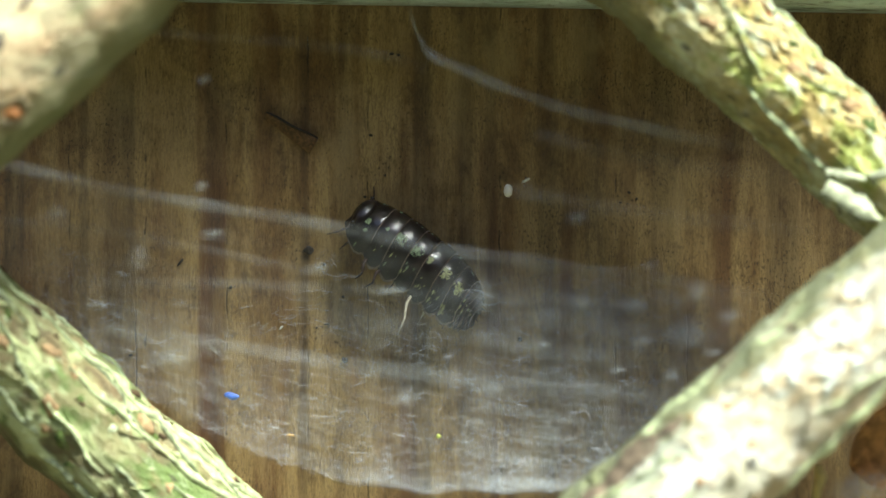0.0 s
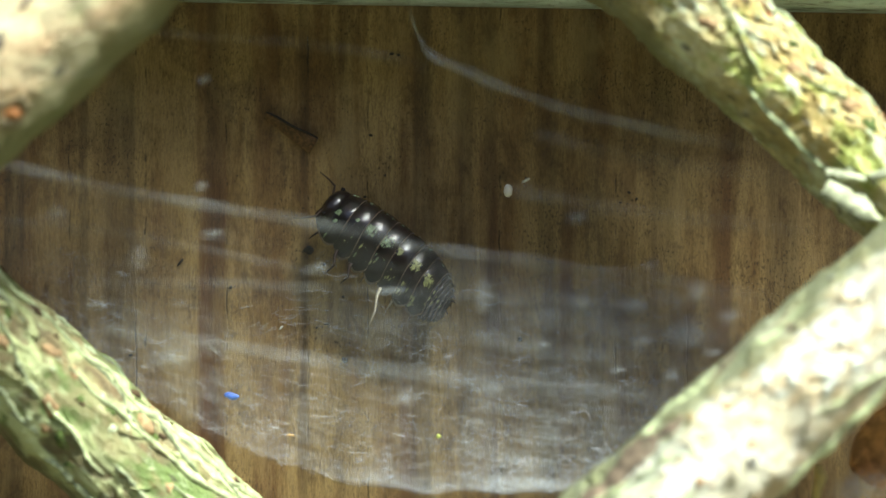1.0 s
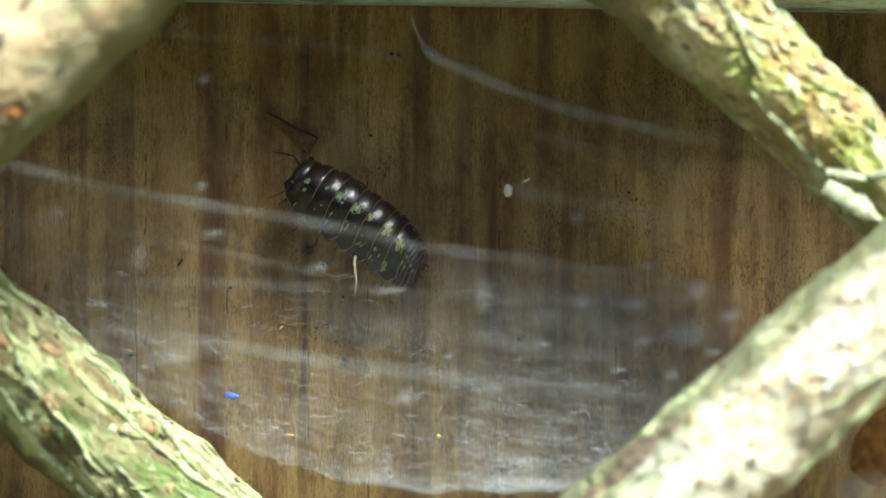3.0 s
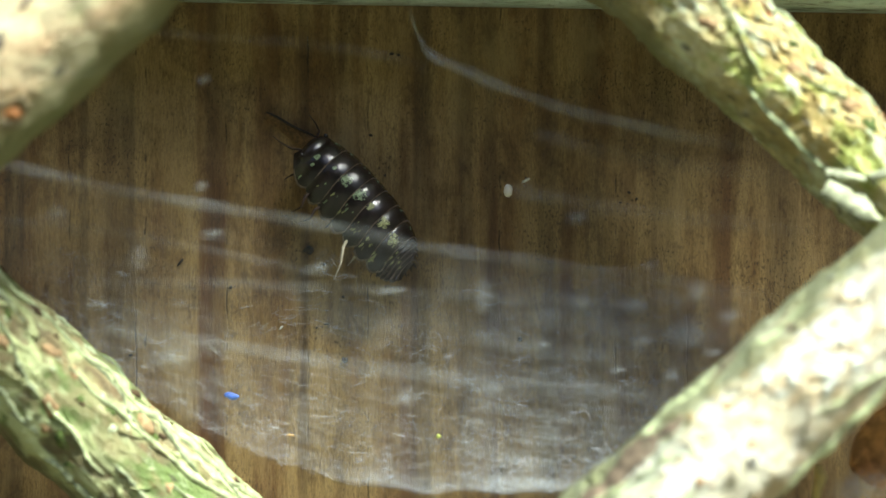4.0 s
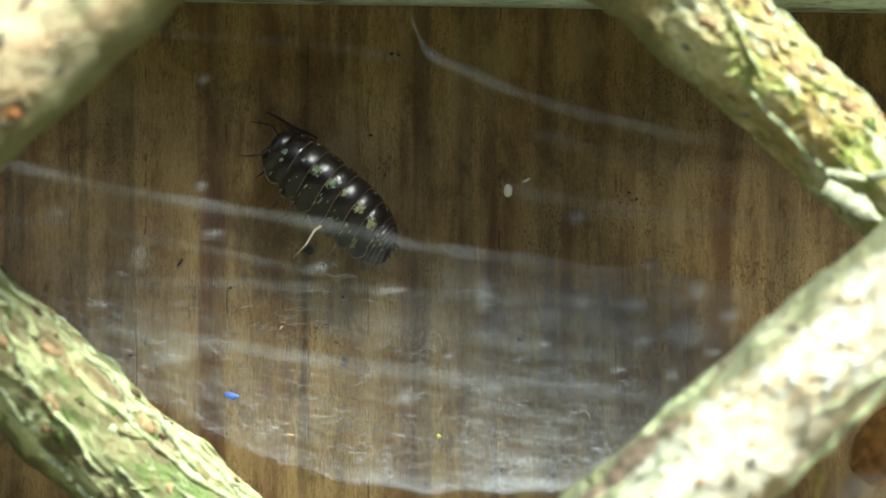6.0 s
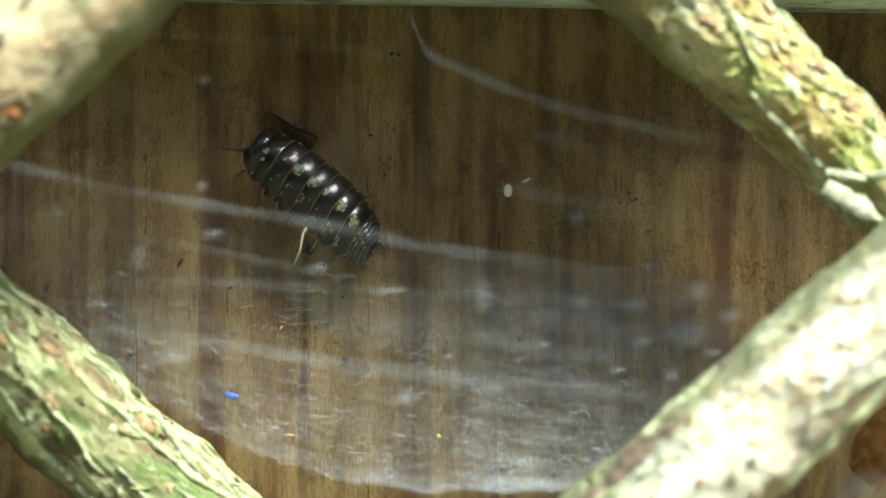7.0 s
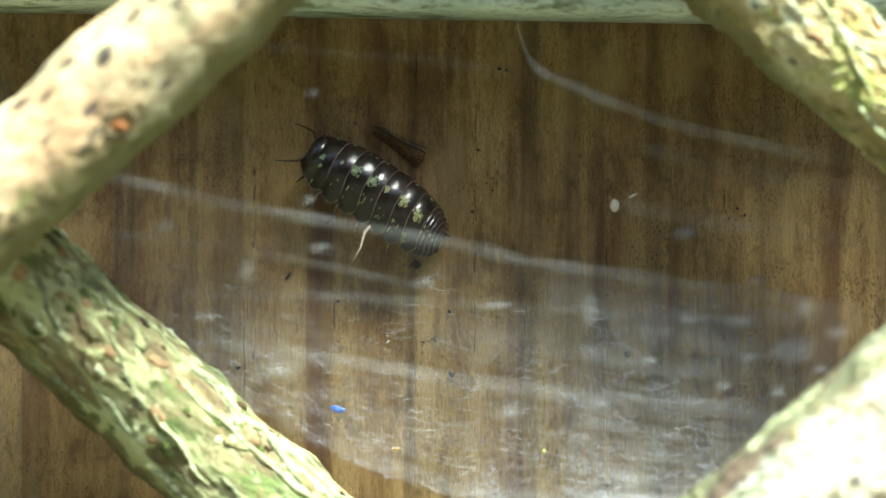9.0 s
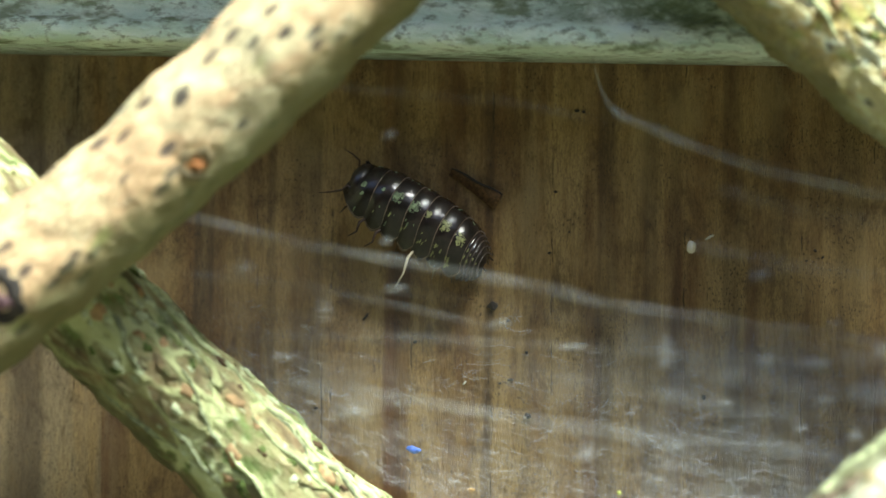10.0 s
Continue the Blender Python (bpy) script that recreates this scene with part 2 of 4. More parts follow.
    return m.m


def rail_paint():
    m = Mat("pale_green_wood", 0.8)
    a = m.noise(0.35, 5, m.stretch(0.35, 1, 1), 0.7, 0.5)
    b = m.noise(1.7, 5, m.stretch(0.5, 1, 1), 0.7)
    c = m.mix(m.ramp(a, 0.35, 0.65), (0.62, 0.80, 0.67), (0.84, 0.97, 0.86))
    c = m.mix(m.ramp(b, 0.50, 0.66, 0, 0.75), c, (0.17, 0.22, 0.14))
    c = m.mix(m.ramp(m.noise(0.5, 4, m.stretch(0.5, 1, 1, (9, 2, 1))), 0.53, 0.66, 0, 0.75), c, (0.13, 0.17, 0.05))
    # moss and the sticks' shadow, painted as one dark stretch above the lip
    where = m.math("MULTIPLY", m.ramp(m.axis(0), -12.0, 6.0), m.ramp(m.axis(2), 1.6, 2.6))
    c = m.mix(m.math("MULTIPLY", where, m.ramp(m.noise(0.45, 5, m.stretch(0.7, 1, 1, (3, 3, 3)), 0.7), 0.34, 0.58, 0.3, 0.95)), c, (0.13, 0.18, 0.09))
    m.colour(c)
    m.bump(m.math("ADD", a, b), 0.9, 0.0005)
    return m.m


def silk_sheet():
    """Silk film: thin at its upper end, thick at the lip (v of its map runs from top to lip)."""
    m = Mat("silk_sheet", 0.9)
    m.b.inputs["Specular IOR Level"].default_value = 0.1
    tilt = m.n.new("ShaderNodeMapping")
    tilt.inputs["Rotation"].default_value = (0, radians(-9), 0)
    m.link(m.co, tilt.inputs[0])
    m.co = tilt.outputs[0]
    streak = m.noise(1.0, 6, m.stretch(0.13, 0.3, 1.1), 0.7, 0.5)
    fine = m.noise(1.0, 6, m.stretch(1.5, 1, 6.0), 0.8, 1.6)
    blot = m.noise(0.20, 5, m.stretch(0.7, 1, 1.2), 0.65, 0.6)
    uv = m.n.new("ShaderNodeUVMap")
    sep = m.n.new("ShaderNodeSeparateXYZ")
    m.link(uv.outputs[0], sep.inputs[0])
    v = sep.outputs[1]
    u = sep.outputs[0]
    dens = m.math("ADD", m.ramp(v, 0.03, 0.70, 0.030, 0.060), m.ramp(u, 0.54, 0.70, 0.0, 0.042))
    ends = m.math("MULTIPLY", m.ramp(u, 0.0, 0.12), m.ramp(u, 1.0, 0.85))
    dens = m.math("MULTIPLY", dens, m.ramp(u, 0.38, 0.80, 0.75, 1.25))
    a = m.math("MULTIPLY", dens, m.ramp(streak, 0.32, 0.70, 0.45, 1.5))
    a = m.math("MULTIPLY", a, m.ramp(blot, 0.3, 0.7, 0.45, 1.45))
    a = m.math("MULTIPLY", a, m.ramp(fine, 0.40, 0.68, 0.4, 1.95))
    # the smooth, thicker lip
    edge_v = m.math("ADD", v, m.math("MULTIPLY", m.math("SUBTRACT", blot, 0.5), 0.10))
    lip = m.math("MULTIPLY", m.ramp(edge_v, 0.89, 0.985, 0.0, 0.11), m.ramp(u, 0.33, 0.52, 0.10, 1.0))
    lip = m.math("MULTIPLY", lip, m.ramp(streak, 0.30, 0.70, 0.55, 1.25))
    a = m.math("MULTIPLY", m.math("ADD", a, lip), ends)
    m.colour((0.55, 0.62, 0.66))
    return m.thin(a).m


def silk_band(name, density):
    """A loose band of threads, which thins out to both its edges (v of its map runs across it)."""
    m = Mat(name, 0.9)
    m.b.inputs["Specular IOR Level"].default_value = 0.1
    uv = m.n.new("ShaderNodeUVMap")
    sep = m.n.new("ShaderNodeSeparateXYZ")
    m.link(uv.outputs[0], sep.inputs[0])
    mp = m.n.new("ShaderNodeMapping")
    mp.inputs["Scale"].default_value = (14.0, 5.0, 1.0)
    m.link(uv.outputs[0], mp.inputs[0])
    edge = m.ramp(m.math("ABSOLUTE", m.math("SUBTRACT", sep.outputs[1], 0.5)), 0.5, 0.05)
    ends = m.math("MULTIPLY", m.ramp(sep.outputs[0], 0.0, 0.08), m.ramp(sep.outputs[0], 1.0, 0.80))
    a = m.math("MULTIPLY", m.math("MULTIPLY", edge, ends), m.ramp(m.noise(0.22, 4), 0.3, 0.7, density * 0.45, density * 1.4))
    a = m.math("MULTIPLY", a, m.ramp(m.noise(1.0, 4, mp.outputs[0], 0.7), 0.3, 0.7, 0.7, 1.25))
    m.colour((0.61, 0.66, 0.67))
    return m.thin(a).m


def silk_strand(name, density):
    m = Mat(name, 0.9)
    m.b.inputs["Specular IOR Level"].default_value = 0.1
    a = m.ramp(m.noise(0.5, 4, m.stretch(0.6, 1, 1)), 0.3, 0.7, density * 0.55, density * 1.25)
    m.colour((0.70, 0.72, 0.75))
    return m.thin(a).m


def shell():
    m = Mat("dark_shell", 0.4)
    a = m.noise(1.1, 5, None, 0.65)
    grit = m.noise(7.0, 4, None, 0.7)
    c = m.mix(m.ramp(a, 0.35, 0.7), (0.0055, 0.0040, 0.0042), (0.017, 0.0105, 0.0095))
    c = m.mix(m.ramp(grit, 0.55, 0.75, 0, 0.35), c, (0.035, 0.024, 0.020))
    m.colour(c)
    m.b.inputs["Specular IOR Level"].default_value = 0.15
    m.b.inputs["Coat Weight"].default_value = 1.0
    m.b.inputs["Coat IOR"].default_value = 1.47
    m.put(m.b.inputs["Coat Roughness"], m.ramp(m.noise(2.5, 4, None, 0.6), 0.35, 0.65, 0.05, 0.13))
    m.put(m.b.inputs["Roughness"], m.ramp(m.noise(5, 3), 0.3, 0.7, 0.38, 0.55))
    relief = m.n.new("ShaderNodeBump")
    relief.inputs["Strength"].default_value, relief.inputs["Distance"].default_value = 0.55, 0.00008
    m.link(m.noise(2.2, 5, None, 0.65), relief.inputs["Height"])
    m.link(relief.outputs[0], m.b.inputs["Normal"])
    m.link(relief.outputs[0], m.b.inputs["Coat Normal"])
    return m.m


def ground_cover():
    m = Mat("garden_ground", 0.95, 1.0)
    m.colour(m.mix(m.ramp(m.noise(3, 6), 0.35, 0.65), (0.068, 0.070, 0.040), (0.112, 0.108, 0.068)))
    m.bump(m.noise(40, 5), 0.8, 0.02)
    return m.m


WOOD = board_wood()
RAIL = rail_paint()


def side_of(a, b, way):
    """A way in the world as y and z of the own space of a stick from a to b."""
    v = (Vector(b) - Vector(a)).to_track_quat("X", "Z").to_matrix().inverted() @ Vector(way).normalized()
    return v.y, v.z


# the sticks' ends: right, ahead (towards the lens: minus) and up, in mm
UL_A, UL_B = (-41.8, -21.0, 0.75), (-20.35, -21.0, 19.79)
LL_A, LL_B = (-37.8, -12.3, -0.75), (-24.0, -7.6, -14.3)
UR_A, UR_B = (16.75, -12.3, 17.37), (31.0, -12.3, 3.75)
LR_A, LR_B = (29.55, -21.0, -3.73), (15.3, -21.0, -16.62)
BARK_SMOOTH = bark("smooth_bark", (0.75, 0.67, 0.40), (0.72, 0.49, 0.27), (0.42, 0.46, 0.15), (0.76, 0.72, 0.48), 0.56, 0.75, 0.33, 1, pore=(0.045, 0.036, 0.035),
                   moss_shade=side_of(UL_A, UL_B, (0.66, 0, -0.75)), moss_shade_colour=(0.17, 0.19, 0.07), edge=2.1, flecks=0.2, grime=0.3, pits=0.225)
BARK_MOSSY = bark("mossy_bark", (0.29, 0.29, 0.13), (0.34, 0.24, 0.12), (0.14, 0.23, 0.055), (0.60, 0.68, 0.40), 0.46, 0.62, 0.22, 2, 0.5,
                  moss_shade=side_of(LL_A, LL_B, (-0.7, 0, -0.7)), moss_shade_colour=(0.13, 0.12, 0.05), edge=2.4, flecks=0.32, grime=0.45, net=(2.3, (0.62, 0.68, 0.34), (0.17, 0.11, 0.055), 0.9))
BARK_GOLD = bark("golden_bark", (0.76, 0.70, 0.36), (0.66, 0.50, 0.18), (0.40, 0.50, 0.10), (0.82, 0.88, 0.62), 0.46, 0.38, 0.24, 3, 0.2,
                 moss_shade=side_of(UR_A, UR_B, (-0.68, 0, -0.73)), moss_shade_colour=(0.20, 0.19, 0.085), edge=1.9, flecks=0.6, net=(1.7, (0.46, 0.30, 0.12), (0.74, 0.62, 0.26), 0.3))
BARK_PALE = bark("pale_bark", (0.92, 0.91, 0.72), (0.90, 0.81, 0.55), (0.66, 0.75, 0.46), (0.90, 0.92, 0.80), 0.57, 0.40, 0.20, 4, 0.12, (0.26, 0.15, 0.07),
                 moss_shade=side_of(LR_A, LR_B, (-0.66, 0, 0.75)), moss_shade_colour=(0.13, 0.16, 0.06), edge=2.1, flecks=0.45, grime=0.3, net=(1.5, (0.80, 0.52, 0.22), (0.93, 0.92, 0.76), 0.45))
SHELL = shell()
RIM = plain("pale_rim", (0.19, 0.135, 0.098), 0.5, 3, 0.35)
DIM_RIM = plain("brown_rim", (0.075, 0.052, 0.042), 0.6, 3, 0.5)
MARK = plain("grey_green_marking", (0.21, 0.28, 0.15), 0.55, 5, 0.4)
YELLOW_MARK = plain("yellow_marking", (0.29, 0.30, 0.12), 0.55, 5, 0.45)
LIMB = plain("dark_limb", (0.055, 0.030, 0.020), 0.6, 2.5, 0.35, 0.25)
PALE_LIMB = plain("pale_limb", (0.42, 0.37, 0.26), 0.5, 6)


# ---- mesh helpers ----
def mm(x, d, z):
    """A place x mm right, d mm before the wall's face and z mm over the lens's height."""
    return Vector((x, -d, z)) / 1000 + Vector((0, 0, EYE))


def part(name, bm, material, parent=None, label="", smooth=True):
    me = bpy.data.meshes.new(name)
    if smooth:
        for f in bm.faces:
            f.smooth = True
    bm.to_mesh(me)
    bm.free()
    for m in (material if isinstance(material, list) else [material]):
        me.materials.append(m)
    ob = new(name, me)
    ob.parent = parent
    if label:
        ob["label"] = label
    return ob


def mapped(bm, rows):
    """A map over a grid of points: u along each row, v from row to row."""
    uv = bm.loops.layers.uv.new("map")
    place = {v: (k / (len(r) - 1), i / (len(rows) - 1)) for i, r in enumerate(rows) for k, v in enumerate(r)}
    for f in bm.faces:
        for lp in f.loops:
            lp[uv].uv = place[lp.vert]


def skin(bm, rings, closed=True, caps=True, mat=None):
    """Quads between rings of places."""
    rows = [[bm.verts.new(p) for p in r] for r in rings]
    for i, (a, b) in enumerate(zip(rows, rows[1:])):
        n = len(a)
        for k in range(n if closed else n - 1):
            f = bm.faces.new((a[k], a[(k + 1) % n], b[(k + 1) % n], b[k]))
            if mat:
                f.material_index = mat(i, k)
    if caps and closed:
        bm.faces.new(rows[0][::-1])
        bm.faces.new(rows[-1])
    return rows


def tube(bm, path, radii, sides=8):
    """A round limb through places, of the given radii."""
    path = [Vector(p) for p in path]
    rings = []
    for i, p in enumerate(path):
        way = (path[min(i + 1, len(path) - 1)] - path[max(i - 1, 0)]).normalized()
        side = way.cross(Vector((0, 0, 1)) if abs(way.z) < 0.9 else Vector((1, 0, 0))).normalized()
        up = side.cross(way)
        r = radii[i] if isinstance(radii, (list, tuple)) else radii
        rings.append([p + (side * math.cos(a) + up * math.sin(a)) * r for a in (2 * math.pi * k / sides for k in range(sides))])
    skin(bm, rings)


def slab(bm, x0, x1, y0, y1, z0, z1, bevel=0.0):
    vs = bmesh.ops.create_cube(bm, size=1.0)["verts"]
    bmesh.ops.scale(bm, vec=(x1 - x0, y1 - y0, z1 - z0), verts=vs)
    bmesh.ops.translate(bm, vec=((x0 + x1) / 2, (y0 + y1) / 2, (z0 + z1) / 2), verts=vs)
    if bevel:
        es = {e for v in vs for e in v.link_edges}
        bmesh.ops.bevel(bm, geom=list(es), offset=bevel, segments=3, profile=0.5, affect="EDGES")


def lump(bm, centre, sx, sy, sz, rough=0.3, seed=0, sub=2):
    """An uneven little body round a centre, in metres."""
    vs = bmesh.ops.create_icosphere(bm, subdivisions=sub, radius=1.0)["verts"]
    for v in vs:
        k = 1 + rough * (noise.noise(v.co * 1.3 + Vector((seed * 7.1, seed, 0))) + 0.5 * noise.noise(v.co * 3.1 + Vector((seed, seed * 3.7, 0))))
        v.co = Vector(centre) + Vector((v.co.x * sx * k, v.co.y * sy * k, v.co.z * sz * k))


# ---- setting ----
ground = bmesh.new()
skin(ground, [[(-400, -400, 0), (400, -400, 0)], [(-400, 400, 0), (400, 400, 0)]], closed=False, caps=False)
ground = tagged(part("ground", ground, ground_cover()), "bare dark brown garden soil before the board wall", "ground", kind="structure")


def wall():
    w = tagged(new("wall_back"), "upright weathered brown wooden boards with dark grain streaks", "wall", kind="structure")
    for k in range(-5, 6):
        bm = bmesh.new()
        x0 = -0.066 + 0.120 * k
        slab(bm, x0, x0 + 0.1185, 0.0, 0.018, -EYE, 0.55, 0.0012)
        p = part("plank", bm, WOOD, w)
        p.location = (0, 0, EYE)
    bm = bmesh.new()
    slab(bm, -0.8, 0.8, 0.0185, 0.03, -EYE, 0.56)
    part("backing", bm, WOOD, w).location = (0, 0, EYE)


wall()


def rail():
    """The pale green rail over the lattice's opening: a square timber with a worn lower lip."""
    bm = bmesh.new()
    prof = [(0.0, 0.0), (6.9, 0.0), (7.7, 0.25), (8.0, 0.8), (7.9, 1.7), (7.45, 2.2), (7.3, 3.2), (7.4, 18.0), (7.0, 22.0), (6.0, 22.6), (0.0, 22.6)]
    rings = []
    for i in range(401):
        x = -150 + 300 * i / 400
        ring = []
        for j, (d, z) in enumerate(prof):
            q = Vector((x * 0.25, d, z))
            dd = 0.30 * noise.noise(q * 0.9) + 0.12 * noise.noise(q * 3.1)
            ring.append(Vector((x, -(d + dd if d > 0 else -0.05), z + (0.18 * noise.noise(Vector((x * 0.35, 3, j))) if d > 0 else 0))) / 1000)
        rings.append(ring)
    skin(bm, rings)
    ob = tagged(part("rail", bm, RAIL), "weathered pale mint-green painted timber rail across the boards", "rail", kind="structure")
    ob.matrix_world = Matrix.Translation(mm(-3.5, 0, RAIL_Z)) @ pose(0, 0, 0, 0, 0.9, 0)


RAIL_Z = 18.3
rail()


def sun_blocker():
    """An unseen board added over the wall to keep the sun off the boards."""
    bm = bmesh.new()
    slab(bm, -0.8, 0.8, -BLOCKER_OUT, 0.03, 0, 0.014, 0.002)
    ob = tagged(part("sun_block_board", bm, WOOD), "unseen wooden board added above the wall to block the sun", "roof", kind="structure")
    ob.location = mm(0, 0, BLOCKER_Z)


def sky_blockers():
    """Plain unseen board walls, added behind and beside the lens to block the low sky."""
    for name, x0, x1, y0, y1 in (("sky_block_front", -3.2, 3.2, -3.24, -3.2), ("sky_block_west", -3.24, -3.2, -3.2, 0.0), ("sky_block_east", 3.2, 3.24, -3.2, 0.0)):
        bm = bmesh.new()
        slab(bm, x0, x1, y0, y1, 0.0, SKY_BLOCK_HEIGHT, 0.004)
        tagged(part(name, bm, SKY_BLOCK_WOOD), "unseen dark board wall added to block the low sky", "fence", kind="structure")


SKY_BLOCK_HEIGHT = 2.55
SKY_BLOCK_WOOD = plain("sky_block_wood", (0.10, 0.075, 0.045), 0.85, 0.02, 0.6)
sky_blockers()
BLOCKER_OUT, BLOCKER_Z = 0.0266, 46.0
sun_blocker()


# ---- the lattice of sticks ----
def stick(name, a, b, r0, r1, material, seed, rough, ridges, label, over=(30.0, 30.0), flakes=0, size=1.0):
    """A stick from place a to b (mm), going on at both ends; its own x axis runs along it."""
    a, b = Vector(a), Vector(b)
    way = (b - a).normalized()
    span = (b - a).length
    frame_m = way.to_track_quat("X", "Z").to_matrix().to_4x4()
    long, sides = 300, 84
    s0, s1 = -over[0], span + over[1]

    def radius(s, t):
        r = r0 + (r1 - r0) * max(-0.4, min(1.4, s / span))
        c, n = math.cos(t), math.sin(t)
        q = Vector((s * 0.22 + seed * 17, c * 1.1, n * 1.1))
        d = 0.45 * noise.noise(q)
        q = Vector((s * 0.5 + seed * 31, c * 2.4, n * 2.4))
        d += rough * 0.45 * noise.noise(q)
        q = Vector((s * 0.45 + seed * 11 + noise.noise(q) * 0.8, c * 4.2, n * 4.2))
        ridge = 1 - abs(noise.noise(q)) * 2.2
        d += ridges * max(0.0, ridge - 0.35)
        d += rough * 0.16 * noise.noise(Vector((s * 1.9, c * 9, n * 9 + seed)))
        return r + d

    def axis(s):
        return Vector((s, 0.5 * noise.noise(Vector((s * 0.035, seed, 0))), 0.5 * noise.noise(Vector((s * 0.035, seed, 9)))))

    def place(s, t, lift=0.0):
        r = radius(s, t) + lift
        return (axis(s) + Vector((0, r * math.cos(t), r * math.sin(t)))) / 1000

    bm = bmesh.new()
    skin(bm, [[place(s0 + (s1 - s0) * i / long, 2 * math.pi * k / sides) for k in range(sides)] for i in range(long + 1)])
    root = tagged(new(name), label, "stick", "sticks of the lattice")
    part("wood", bm, material, root)
    root.matrix_basis = Matrix.Translation(mm(a.x, -a.y, a.z)) @ frame_m
    rnd = random.Random(seed)
    front = math.atan2(*((frame_m.inverted().to_3x3() @ Vector((0, -1, 0))).zy))
    for _ in range(flakes):
        s, t = rnd.uniform(s0 + 12, s1 - 12), front + rnd.uniform(-1.5, 1.5)
        ln, wd = size * rnd.uniform(0.8, 4.2), size * rnd.uniform(0.05, 0.17)
        lift, skew = size * rnd.uniform(0.02, 0.16), rnd.uniform(-0.15, 0.15)
        bm = bmesh.new()
        n, top, low = 9, [], []
        for i in range(n):
            u = i / (n - 1) * 2 - 1
            half = wd * math.sqrt(max(0.02, 1 - u * u)) * (1 + 0.5 * noise.noise(Vector((u * 2, s, t))))
            row_t, row_l = [], []
            for k in range(5):
                w = k / 2 - 1
                tt = t + half * w + skew * u
                up = lift * (0.5 + 0.5 * w) ** 1.5 + 0.04
                row_t.append(place(s + u * ln / 2, tt, up + 0.06))
                row_l.append(place(s + u * ln / 2, tt, up - 0.08))
            top.append(row_t)
            low.append(row_l)
        skin(bm, [tr + lr[::-1] for tr, lr in zip(top, low)])
        part("bark_flake", bm, material, root)
    return root, place, front


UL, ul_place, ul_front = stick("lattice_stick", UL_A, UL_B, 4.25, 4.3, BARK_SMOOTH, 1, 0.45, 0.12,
                               "smooth cream-barked stick with dark pores and an orange knot", (34, 12.5), 0)
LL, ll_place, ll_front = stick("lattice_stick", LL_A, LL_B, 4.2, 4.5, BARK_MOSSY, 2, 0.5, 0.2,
                               "rough mossy green stick with peeling flaky bark, under a smoother stick", (30, 30), 60, 0.7)
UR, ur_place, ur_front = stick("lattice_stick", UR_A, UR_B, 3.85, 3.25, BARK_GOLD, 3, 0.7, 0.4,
                               "mossy golden brown stick with torn peeling bark", (16, 24), 110, 0.55)
LR, lr_place, lr_front = stick("lattice_stick", LR_A, LR_B, 4.3, 4.75, BARK_PALE, 4, 0.4, 0.18,
                               "pale bleached stick with lichen in bright sunlight", (30, 30), 40, 0.7)


def ridges(place, root, a, b, way, rows, material):
    """Thin raised ridges of bark that run along a stick; way: the side of the stick that they are on."""
    v = side_of(a, b, way)
    t0 = math.atan2(v[1], v[0])
    for s0, s1, dt, slope, wide, high in rows:
        bm = bmesh.new()
        rings = []
        for i in range(41):
            u = i / 40
            s = s0 + (s1 - s0) * u
            t = t0 + dt + slope * (u - 0.5) + 0.13 * noise.noise(Vector((s * 0.35, dt * 9, 1))) + 0.02 * noise.noise(Vector((s * 2.1, dt * 9, 4)))
            k = math.sin(math.pi * min(1, 0.04 + u * 0.96)) ** 0.6 * max(0.15, 1 + 0.75 * noise.noise(Vector((s * 0.7, dt * 5, 2))) + 0.5 * noise.noise(Vector((s * 2.3, dt * 5, 7))))
            rings.append([place(s, t - wide * k, -0.12), place(s, t - wide * 0.6 * k, high * (0.45 + 0.3 * noise.noise(Vector((s * 1.6, dt, 9)))) * k), place(s, t, high * k), place(s, t + wide * 0.5 * k, high * 0.75 * k), place(s, t + wide * k, -0.12)])
        skin(bm, rings)
        part("bark_ridge", bm, material, root)


CRUST = plain("pale_green_crust", (0.62, 0.70, 0.38), 0.75, 1.3, 0.45)
OLIVE_CRUST = plain("olive_crust", (0.46, 0.52, 0.30), 0.8, 1.6, 0.4)
SCAR = plain("torn_wood", (0.27, 0.20, 0.13), 0.85, 1.4, 0.3)
# each ridge: from and to along the stick, turn round it, slope, half width and height
ridges(ll_place, LL, LL_A, LL_B, (0.7, -0.5, 0.7), [(-8, 12, -0.22, 0.05, 0.11, 0.22), (9, 34, -0.10, 0.05, 0.13, 0.30), (13, 34, 0.36, -0.1, 0.08, 0.30), (13, 20, 1.2, 0.15, 0.05, 0.35)], CRUST)
ridges(ll_place, LL, LL_A, LL_B, (0.7, -0.5, 0.7), [(14, 21, 0.15, 0.5, 0.06, 0.22), (19, 26, 0.12, 0.5, 0.06, 0.22), (25, 32, 0.15, 0.5, 0.06, 0.2), (2, 9, 0.25, 0.4, 0.09, 0.25), (7, 13, 0.95, 0.5, 0.06, 0.3),
                                                     (9, 15, 1.55, 0.2, 0.06, 0.25), (16, 26, 1.75, -0.3, 0.07, 0.3), (4, 10, 1.9, -0.2, 0.07, 0.3), (20, 28, 1.25, 0.3, 0.06, 0.3), (24, 32, 0.8, 0.3, 0.06, 0.3), (0, 6, 1.0, 0.4, 0.08, 0.25)], OLIVE_CRUST)
